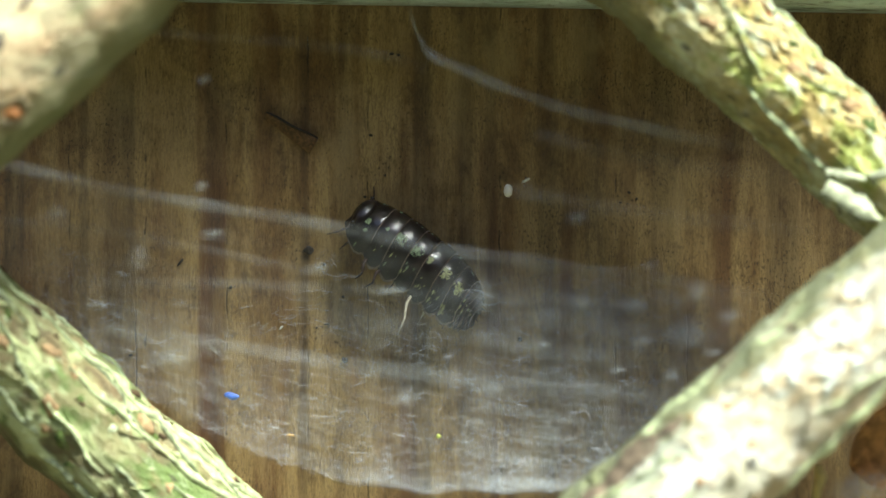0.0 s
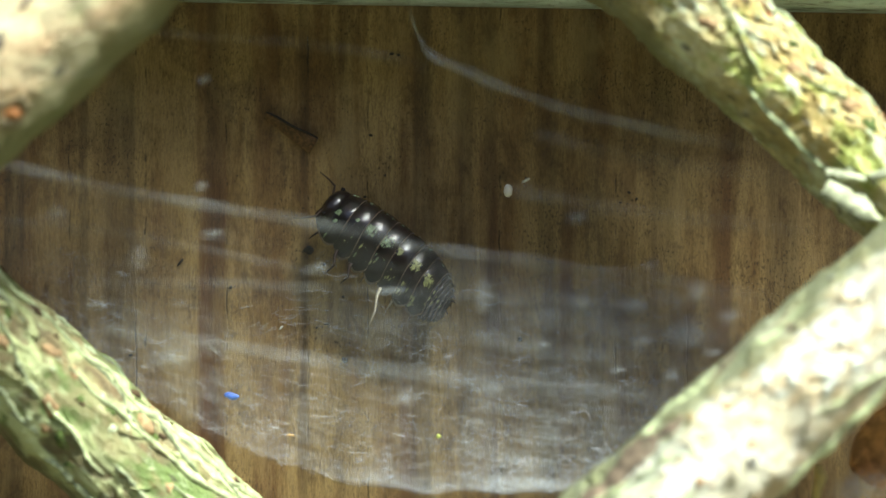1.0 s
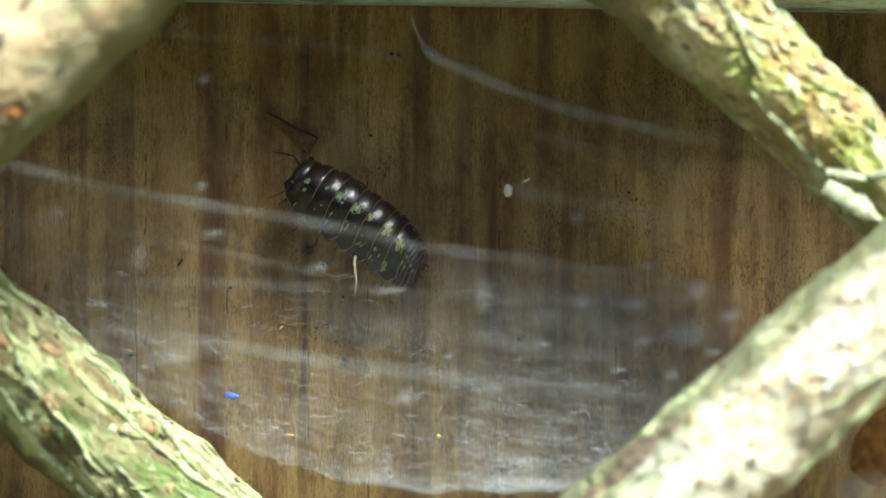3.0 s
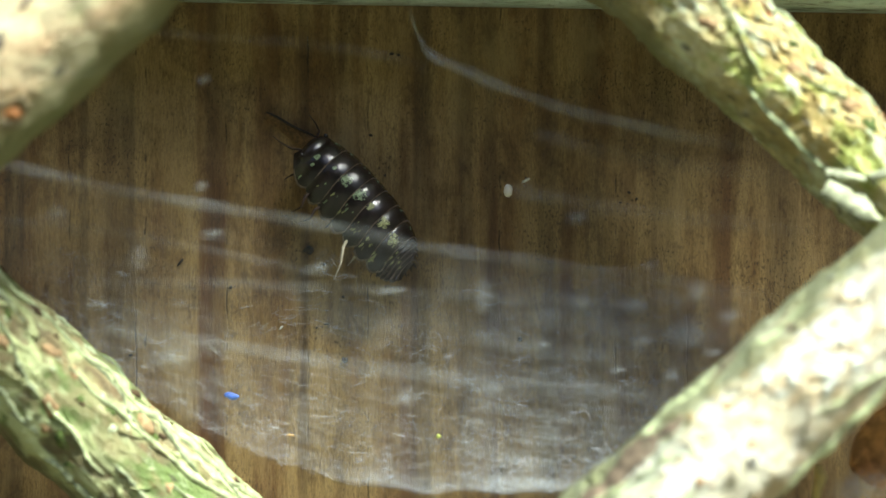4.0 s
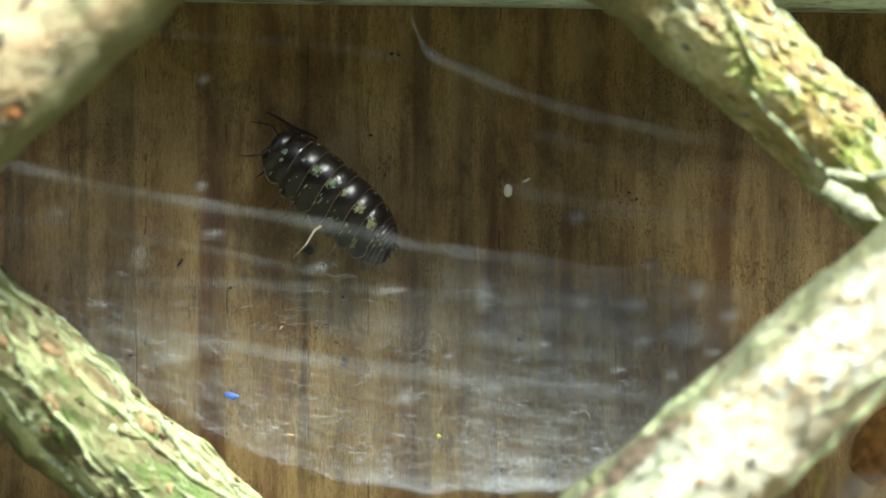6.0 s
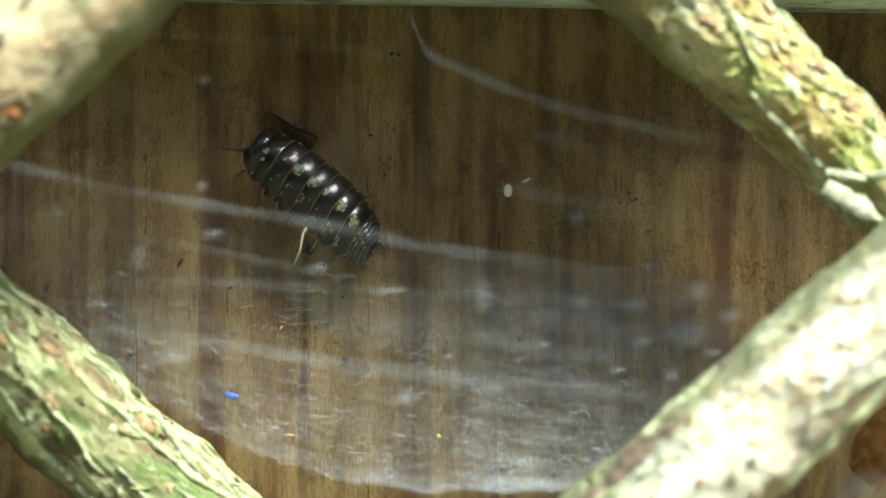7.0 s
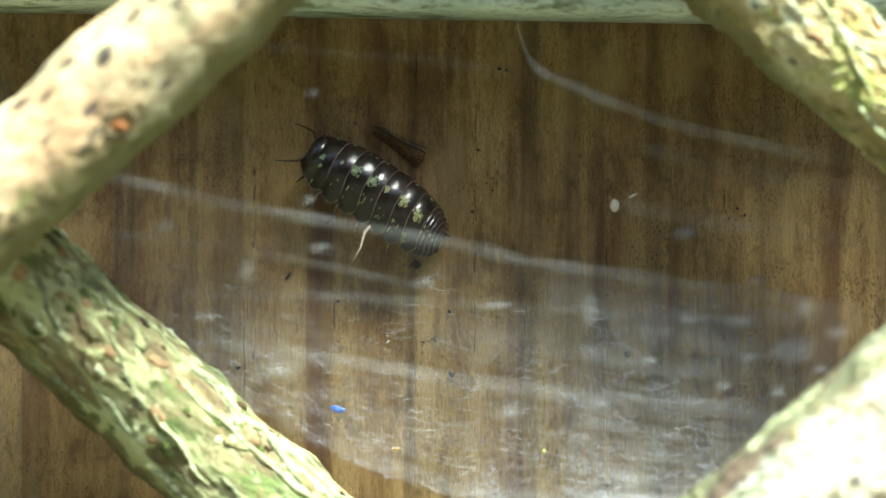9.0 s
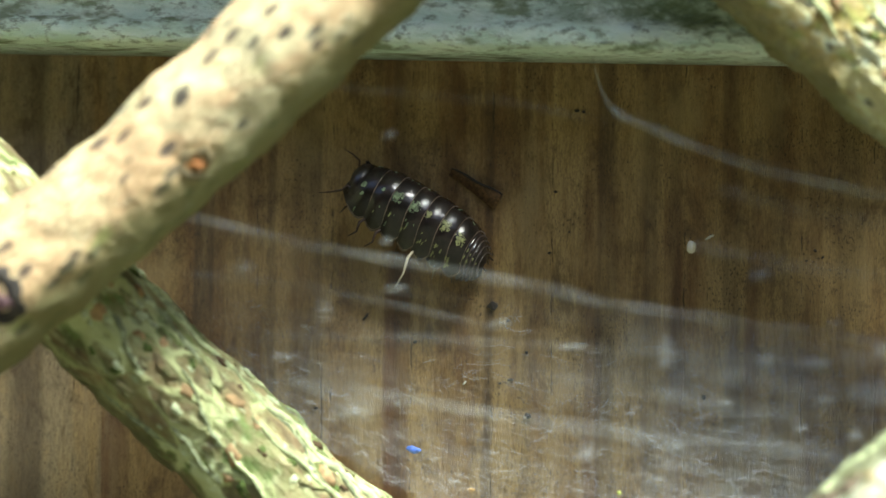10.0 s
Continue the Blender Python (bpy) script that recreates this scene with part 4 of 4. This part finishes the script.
        a, turn = rnd.gauss(-0.08, 0.35), rnd.gauss(0, 0.12)
        p = at(x, v) + Vector((0, -0.0003, -EYE))
        pts = []
        for i in range(8):
            pts.append(p.copy())
            p += Vector((math.cos(a), rnd.gauss(0, 0.1), math.sin(a))) * ln / 7000
            a += turn + rnd.gauss(0, 0.16)
        tube(bm, pts, rnd.uniform(0.006, 0.012) / 1000, 3)
    combed = tagged(part("silk_hairs", bm, silk_strand("silk_hair", 0.36), root), kind="stuff")
    combed.location.z = EYE
    bm = bmesh.new()
    curls = [(rnd.uniform(8.5, 18), rnd.uniform(-8.5, -14.5), 7.0, rnd.uniform(0.6, 2.2)) for _ in range(46)] + [(rnd.uniform(27.5, 34), rnd.uniform(-15.6, -19.5), 13.0, rnd.uniform(0.8, 2.0)) for _ in range(120)]
    curls += [(rnd.uniform(-9.5, -8.2), rnd.uniform(-0.2, -1.4), 2.6, rnd.uniform(0.3, 0.9)) for _ in range(22)] + [(rnd.uniform(-26, 16), rnd.uniform(-2, -12), 4.6, rnd.uniform(0.4, 1.3)) for _ in range(18)]
    curls = [c + (1.2,) for c in curls]
    # flatter ones in the thin silk higher up
    for _ in range(300):
        x = rnd.uniform(-7, 17)
        curls.append((x, rnd.uniform(-4.2 if x < 1.5 else -1.4, -9.0) - 0.06 * x, 4.5 + 0.05 * max(0, x), rnd.uniform(0.4, 1.7), 0.45))
    for x, z, d, ln, fan in curls:
        p, a = mm(x, d, z) - Vector((0, 0, EYE)), rnd.uniform(-fan, fan)
        pts = []
        turn = rnd.gauss(0, 0.3)
        for i in range(7):
            pts.append(p.copy())
            p += Vector((math.cos(a), rnd.gauss(0, 0.2), math.sin(a))) * ln / 6000
            a += turn + rnd.gauss(0, 0.25)
        tube(bm, pts, rnd.uniform(0.007, 0.014) * (1.0 if fan > 1 else 0.6) / 1000, 3)
    curled = tagged(part("curled_hairs", bm, silk_strand("curled_silk", 0.42), root), kind="stuff")
    curled.location.z = EYE

    # dusty tufts caught in the silk: soft puffs in two leaves, with a few loose hairs
    for x, d, z, sx, sz, k in TUFTS:
        bm = bmesh.new()
        r = random.Random(int(x * 10))
        rows = []
        for i in range(13):
            v = i / 6 - 1
            rows.append([Vector((u * sx * 2.0 + 0.2 * sx * noise.noise(Vector((u * 2, v * 2, x))), -0.35 * (1 - u * u) * (1 - v * v) + 0.12 * noise.noise(Vector((u * 3, v * 3, z))), v * sz * 2.0 + 0.25 * sx * u)) / 1000
                         for u in (q / 6 - 1 for q in range(13))])
        mapped(bm, skin(bm, rows, closed=False, caps=False))
        tuft = part("tuft", bm, TUFT_PUFF, root)
        tuft.location = mm(x, d, z)
        bm = bmesh.new()
        for j in range(26):
            c = Vector((r.gauss(0, sx * 0.60), r.gauss(0, 0.3), r.gauss(0, sz * 0.60)))
            w = Vector((r.gauss(0, 0.2), r.gauss(0, 0.1), r.gauss(0, 0.1)))
            tube(bm, [(c - w) / 1000, (c + Vector((0, 0, r.gauss(0, 0.05)))) / 1000, (c + w) / 1000], 0.0000085 * k, 3)
        tagged(part("hairs", bm, TUFT_SILK, tuft), kind="stuff")


def silk_puff():
    """A puff of silk that thins out all round."""
    m = Mat("silk_puff", 0.9)
    m.b.inputs["Specular IOR Level"].default_value = 0.1
    uv = m.n.new("ShaderNodeUVMap")
    sep = m.n.new("ShaderNodeSeparateXYZ")
    m.link(uv.outputs[0], sep.inputs[0])
    du = m.math("SUBTRACT", sep.outputs[0], 0.5)
    dv = m.math("SUBTRACT", sep.outputs[1], 0.5)
    d = m.math("SQRT", m.math("ADD", m.math("MULTIPLY", du, du), m.math("MULTIPLY", dv, dv)))
    d = m.math("ADD", d, m.math("MULTIPLY", m.math("SUBTRACT", m.noise(1.1, 4), 0.5), 0.2))
    a = m.math("MULTIPLY", m.ramp(d, 0.40, 0.0), m.ramp(m.noise(2.4, 5, m.stretch(0.6, 1, 1.3), 0.7), 0.3, 0.7, 0.10, 0.36))
    m.colour((0.61, 0.66, 0.67))
    return m.thin(a).m


TUFT_PUFF = silk_puff()
TUFT_SILK = silk_strand("tuft_silk", 0.08)
TUFTS = [(-2.80, 5.60, -10.86, 0.7, 0.6, 1.6), (28.70, 14.00, -16.53, 1.8, 0.8, 1.3), (2.89, 5.00, -3.43, 0.6, 1.1, 1.3), (10.07, 5.00, -4.09, 0.7, 0.6, 1.3), (13.80, 6.00, -4.07, 1.0, 0.5, 1.2), (18.09, 9.00, -3.03, 0.6, 0.6, 1.4), (17.80, 7.00, -6.08, 1.6, 1.0, 1.5),
         (9.74, 5.00, 2.31, 0.8, 0.5, 1.1), (16.38, 7.00, -9.15, 0.5, 0.5, 1.3), (14.41, 6.00, -6.73, 0.9, 0.4, 1.0), (-16.89, 5.00, 1.07, 0.8, 0.4, 1.1), (-22.25, 5.00, -0.58, 0.7, 0.9, 1.0),
         (-25.35, 5.00, -4.09, 0.9, 0.4, 1.1), (-28.24, 5.00, 2.52, 0.7, 0.6, 0.9), (-17.71, 5.00, 4.58, 0.5, 0.4, 1.0), (-19.98, 5.00, -8.01, 1.6, 0.7, 1.4), (-9.30, 4.00, -1.41, 0.8, 0.4, 1.3),
         (-17.60, 4.00, 12.49, 0.5, 0.4, 0.8), (3.55, 5.00, -10.28, 0.9, 0.5, 1.0), (-3.88, 5.00, -3.06, 1.1, 0.3, 1.1),
         (15.03, 6.00, -1.19, 0.6, 0.4, 1.0), (20.44, 9.00, -4.81, 0.8, 0.5, 1.2), (12.56, 6.00, -8.79, 0.6, 0.4, 1.0), (19.33, 8.00, -7.47, 0.7, 0.4, 1.1), (7.27, 5.00, -6.98, 0.5, 0.35, 1.0)]
web()


# ---- small bits on the board and in the silk ----
def bit(name, label, category, x, d, z, sx, sy, sz, turn, material, rough=0.35, seed=1, sub=3):
    bm = bmesh.new()
    lump(bm, (0, 0, 0), sx / 1000, sy / 1000, sz / 1000, rough, seed, sub)
    ob = tagged(part(name, bm, material), label, category)
    ob.matrix_world = Matrix.Translation(mm(x, d, z)) @ pose(0, 0, 0, 0, turn, 0)
    return ob


def splinter():
    """A flat sliver of wood that stands off the board at its upper edge."""
    bm = bmesh.new()
    rings = []
    for i in range(15):
        u = i / 14
        x = -2.15 + 4.3 * u
        w = 0.30 + 0.38 * u + 0.06 * noise.noise(Vector((u * 6, 1, 0)))
        zc = 0.06 * math.sin(u * 5)
        rings.append([Vector(p) / 1000 for p in ((x, 0.0, zc - w), (x, -0.22, zc - w), (x, -0.42, zc), (x, -0.75, zc + w * 0.7), (x, -0.7, zc + w * 0.85), (x, 0.0, zc + w * 0.8))])
    skin(bm, rings)
    ob = tagged(part("wood_splinter", bm, plain("splinter_wood", (0.17, 0.088, 0.036), 0.8, 4, 0.4)), "dark brown sliver of wood stuck on the board", "splinter")
    ob.matrix_world = Matrix.Translation(mm(-11.54, 0.00, 8.91)) @ pose(0, 0, 0, 0, 31, 0)
    # a black strip along the upper edge stands in for the shaded gap
    bm = bmesh.new()
    tube(bm, [Vector((-2.2 + 4.35 * u, -0.72, 0.26 + 0.30 * u + 0.05 * math.sin(u * 9))) / 1000 for u in (i / 10 for i in range(11))], [0.00004 + 0.00009 * math.sin(0.3 + 2.6 * i / 10) for i in range(11)], 6)
    part("gap_shade_strip", bm, BLACK, ob, "black strip standing in for the shade of the gap")


CREAM = plain("cream_speck", (0.84, 0.78, 0.64), 0.6, 3, 0.8)
BLUE = plain("blue_plastic", (0.03, 0.13, 0.62), 0.4, 3, 0.8)
BLACK = plain("dark_dirt_and_gap_shade", (0.036, 0.025, 0.016), 0.8, 5, 0.6)
splinter()
WHITE = plain("white_speck", (0.75, 0.74, 0.68), 0.6, 5, 0.8)
bit("egg_case", "small pale cream oval egg case hanging in the silk", "egg case", 4.70, 5.20, 4.29, 0.31, 0.31, 0.48, 6, CREAM, 0.15, 2)
bit("plastic_flake", "tiny bright blue flake caught in the web", "flake", -15.53, 4.90, -10.74, 0.50, 0.15, 0.26, 8, BLUE, 0.4, 3)
bit("husk", "tiny pale twisted husk in the silk", "husk", 6.00, 4.60, 5.05, 0.36, 0.10, 0.09, -30, WHITE, 0.6, 4)
bit("white_fleck", "tiny white fleck on the board", "fleck", -12.21, 0.12, -5.89, 0.17, 0.1, 0.06, -50, WHITE, 0.4, 5)
bit("dark_fleck", "small dark splinter fleck on the board", "fleck", -19.75, 0.10, -0.97, 0.36, 0.1, 0.09, -50, BLACK, 0.5, 6)
for x, d, z, sx, sz in [(-10.12, 0.30, -0.08, 0.42, 0.36), (-3.90, 0.10, 14.67, 0.22, 0.13), (-3.39, 0.10, 14.58, 0.15, 0.12), (-5.47, 0.10, 8.56, 0.16, 0.1), (-7.37, 0.20, -8.30, 0.3, 0.24),
                        (-8.94, 0.10, -1.14, 0.16, 0.14), (5.76, 0.10, -6.74, 0.2, 0.24), (-8.73, 0.10, -5.60, 0.26, 0.1), (-9.54, 0.10, -5.89, 0.12, 0.1), (-5.89, 0.10, 3.94, 0.14, 0.12),
                        (-23.48, 0.10, -7.93, 0.2, 0.14), (-15.94, 0.10, -2.84, 0.15, 0.14), (-4.41, 0.10, 5.55, 0.1, 0.1), (-7.54, 0.15, -3.56, 0.15, 0.14), (13.91, 0.05, 4.28, 0.15, 0.12),
                        (14.46, 0.05, 3.77, 0.1, 0.16), (13.27, 0.05, 3.52, 0.12, 0.08), (6.19, 0.10, 5.34, 0.1, 0.1)]:
    bit("dropping", "tiny black dropping on the board", "dropping", x, d, z, sx * 0.8, 0.14, sz * 0.8, (x * 37) % 90 - 45, BLACK, 0.6, abs(x))
bit("orange_fleck", "tiny orange fleck in the web", "fleck", -11.17, 6.00, -13.51, 0.3, 0.1, 0.1, 0, plain("orange_fleck", (0.55, 0.30, 0.05)), 0.4, 8)
bit("green_fleck", "tiny yellow-green fleck in the web", "fleck", -0.37, 6.20, -13.58, 0.16, 0.1, 0.16, 0, plain("green_fleck", (0.45, 0.5, 0.1)), 0.4, 9)


def knots():
    """A broken twig scar with an orange heart, and a dark bud scar, on the smooth stick."""
    for s, dt, r, heart, rim_c in ((15.6, 0.65, 0.75, (0.62, 0.24, 0.06), (0.34, 0.27, 0.14)), (-0.5, 0.15, 1.35, (0.16, 0.08, 0.09), (0.07, 0.06, 0.05))):
        t = ul_front + dt
        bm = bmesh.new()
        rings = []
        for q, lift in ((1.75, -0.12), (1.4, 0.06), (1.12, 0.16), (0.9, 0.10), (0.72, -0.10), (0.5, -0.26), (0.28, -0.30), (0.08, -0.24)):
            ring = []
            for k in range(36):
                a = 2 * math.pi * k / 36
                u, v = math.cos(a), math.sin(a)
                n1 = noise.noise(Vector((u * 1.3, v * 1.3, s)))
                n2 = noise.noise(Vector((u * 3.4 * q, v * 3.4 * q, s + 4)))
                rr = r * q * (1 + 0.32 * n1 + 0.22 * n2)
                ring.append(ul_place(s + rr * u * 1.15, t + rr * v / 4.3, lift * (1 + 0.8 * n2) * (0.8 + 0.4 * r) + 0.08 * n2))
            rings.append(ring)
        skin(bm, rings)
        k_ob = part("knot", bm, plain("knot_rim", rim_c, 0.9, 1.8, 0.22), UL, "ragged dark twig scar")
        for i in range(3):
            bm = bmesh.new()
            c = ul_place(s + r * (0.25 * i - 0.3), t + r * 0.07 * (i - 0.6), -0.12)
            lump(bm, c, r * 0.00065 * (1 - 0.2 * i), r * 0.00028, r * 0.00045, 1.3, s + i, 3)
            part("knot_heart", bm, plain("knot_heart", heart, 0.7, 3, 0.4), k_ob, "orange-brown heart of the scar")


knots()


def corner_bits():
    """What shows under the pale stick: a curled dead leaf and a yellow stalk in loose silk."""
    bm = bmesh.new()
    nu, nv = 18, 14
    top, low = [], []
    for i in range(nu + 1):
        u = i / nu * 2 - 1
        row_t, row_l = [], []
        for k in range(nv + 1):
            v = k / nv * 2 - 1
            w = 3.2 * math.sqrt(max(0.03, 1 - abs(u) ** 2.2))
            p = Vector((u * 5.5, -1.4 * v * v + 0.5 * noise.noise(Vector((u * 2, v * 2, 3))), v * w + 0.4 * noise.noise(Vector((u * 3, v, 8)))))
            row_t.append(p / 1000)
            row_l.append((p + Vector((0, 0.3, 0))) / 1000)
        top.append(row_t)
        low.append(row_l)
    skin(bm, [a + b[::-1] for a, b in zip(top, low)])
    ob = tagged(part("dead_leaf", bm, plain("dead_leaf", (0.55, 0.27, 0.08), 0.7, 0.9, 0.45)), "curled orange-brown dead leaf lodged behind a stick", "leaf")
    ob.matrix_world = Matrix.Translation(mm(34.0, 9.5, -13.2)) @ pose(0, 0, 0, 0, -25, 0)
    bm = bmesh.new()
    tube(bm, [Vector(p) / 1000 for p in ((0, 0, 0), (0.15, 0, -0.9), (-0.1, 0.1, -1.8), (-0.2, 0.2, -3.0))], [0.0003, 0.00042, 0.0003, 0.0003], 8)
    ob = tagged(part("stalk", bm, plain("yellow_stalk", (0.62, 0.50, 0.18), 0.6, 2, 0.7)), "short yellow dry stalk below the pale stick", "stalk")
    ob.location = mm(26.07, 14.00, -14.96)


corner_bits()


# ---- what moves ----
TRAIL = [
    (0.0, -2.08, -1.21, 143.0),
    (0.3, -2.35, -0.68, 138.2),
    (0.5, -2.60, -0.73, 138.2),
    (0.7, -3.30, -0.63, 140.4),
    (1.0, -4.29, -0.57, 142.6),
    (1.5, -4.95, 0.29, 143.3),
    (2.0, -5.19, 1.03, 142.3),
    (2.5, -5.70, 1.06, 143.5),
    (2.7, -6.16, 1.41, 146.1),
    (3.8, -6.61, 2.57, 135.7),
    (4.0, -6.52, 2.94, 132.3),
    (4.5, -6.45, 3.62, 127.4),
    (5.0, -6.76, 3.40, 130.5),
    (5.5, -8.02, 3.04, 142.0),
    (5.7, -8.26, 3.40, 141.0),
    (6.8, -8.83, 3.99, 139.8),
    (7.0, -9.72, 3.86, 141.0),
    (7.5, -10.61, 3.96, 140.4),
    (8.0, -11.28, 4.15, 143.3),
    (8.5, -12.04, 4.40, 145.1),
    (9.0, -13.08, 4.92, 148.6),
    (9.5, -14.37, 5.63, 151.0),
    (10.0, -15.67, 6.05, 150.5),
]
# seconds and the turn of each feeler outwards, and of the long pale leg backwards
FEEL_RIGHT = [(0.0, -75), (0.3, -62), (0.5, -39), (0.7, -36), (1.0, -29), (1.5, -32), (2.0, 12), (2.5, -6), (2.7, 12), (3.8, -25), (4.0, -34), (4.5, -17), (5.0, -18), (5.5, -3), (5.7, 15), (6.8, -23), (7.0, -39), (7.5, -42), (8.0, -27), (8.5, -20), (9.0, -13), (9.5, -46), (10.0, -30)]
FEEL_LEFT = [(0.0, 70), (0.3, 30), (0.5, 42), (0.7, 34), (1.0, 56), (1.5, 53), (2.0, 79), (2.5, 68), (2.7, 76), (3.8, 55), (4.0, 20), (4.5, 18), (5.0, 38), (5.5, 60), (5.7, 63), (6.8, 26), (7.0, 40), (7.5, 34), (8.0, 52), (8.5, 67), (9.0, 41), (9.5, 27), (10.0, 48)]
LEG_SWING = [(0.0, 107), (0.3, 118), (0.5, 98), (0.7, 97), (1.0, 109), (1.5, 93), (2.0, 108), (2.5, 114), (2.7, 116), (3.8, 138), (4.0, 119), (4.5, 91), (5.0, 90), (5.5, 76), (5.7, 84), (6.8, 97), (7.0, 110), (7.5, 126), (8.0, 82), (8.5, 79), (9.0, 97), (9.5, 72), (10.0, 96)]


ROLL = 35.0    # it walks tilted over to its right


def motions():
    walk(LOUSE, [(t, Matrix.Translation(mm(x, 0, z)) @ pose(0, 0, 0, 90) @ pose(0, 0, 0, 0, 0, h - 1.5) @ pose(0, 0.00014, 0.0013, ROLL)) for t, x, z, h in TRAIL])
    for ob, rows, off in zip(FEELERS, (FEEL_LEFT, FEEL_RIGHT), (2, -6)):
        here = Matrix.Translation(ob.location)
        walk(ob, [(t, here @ pose(0, 0, 0, 0, 0, a + off)) for t, a in rows])
    for ob, k, side in LEGS:
        here = Matrix.Translation(ob.location)
        if k == 4 and side > 0:
            walk(ob, [(t, here @ pose(0, 0, 0, 0, 0, a - 102)) for t, a in LEG_SWING])
        else:
            walk(ob, [(t, here @ pose(0, 0, 0, 0, 0, side * 14 * math.sin(5.2 * t * (0.3 if 4 <= t <= 5.2 else 1) + k * 0.9 + (1.6 if side > 0 else 0)))) for t in [0.25 * i for i in range(41)]])


motions()
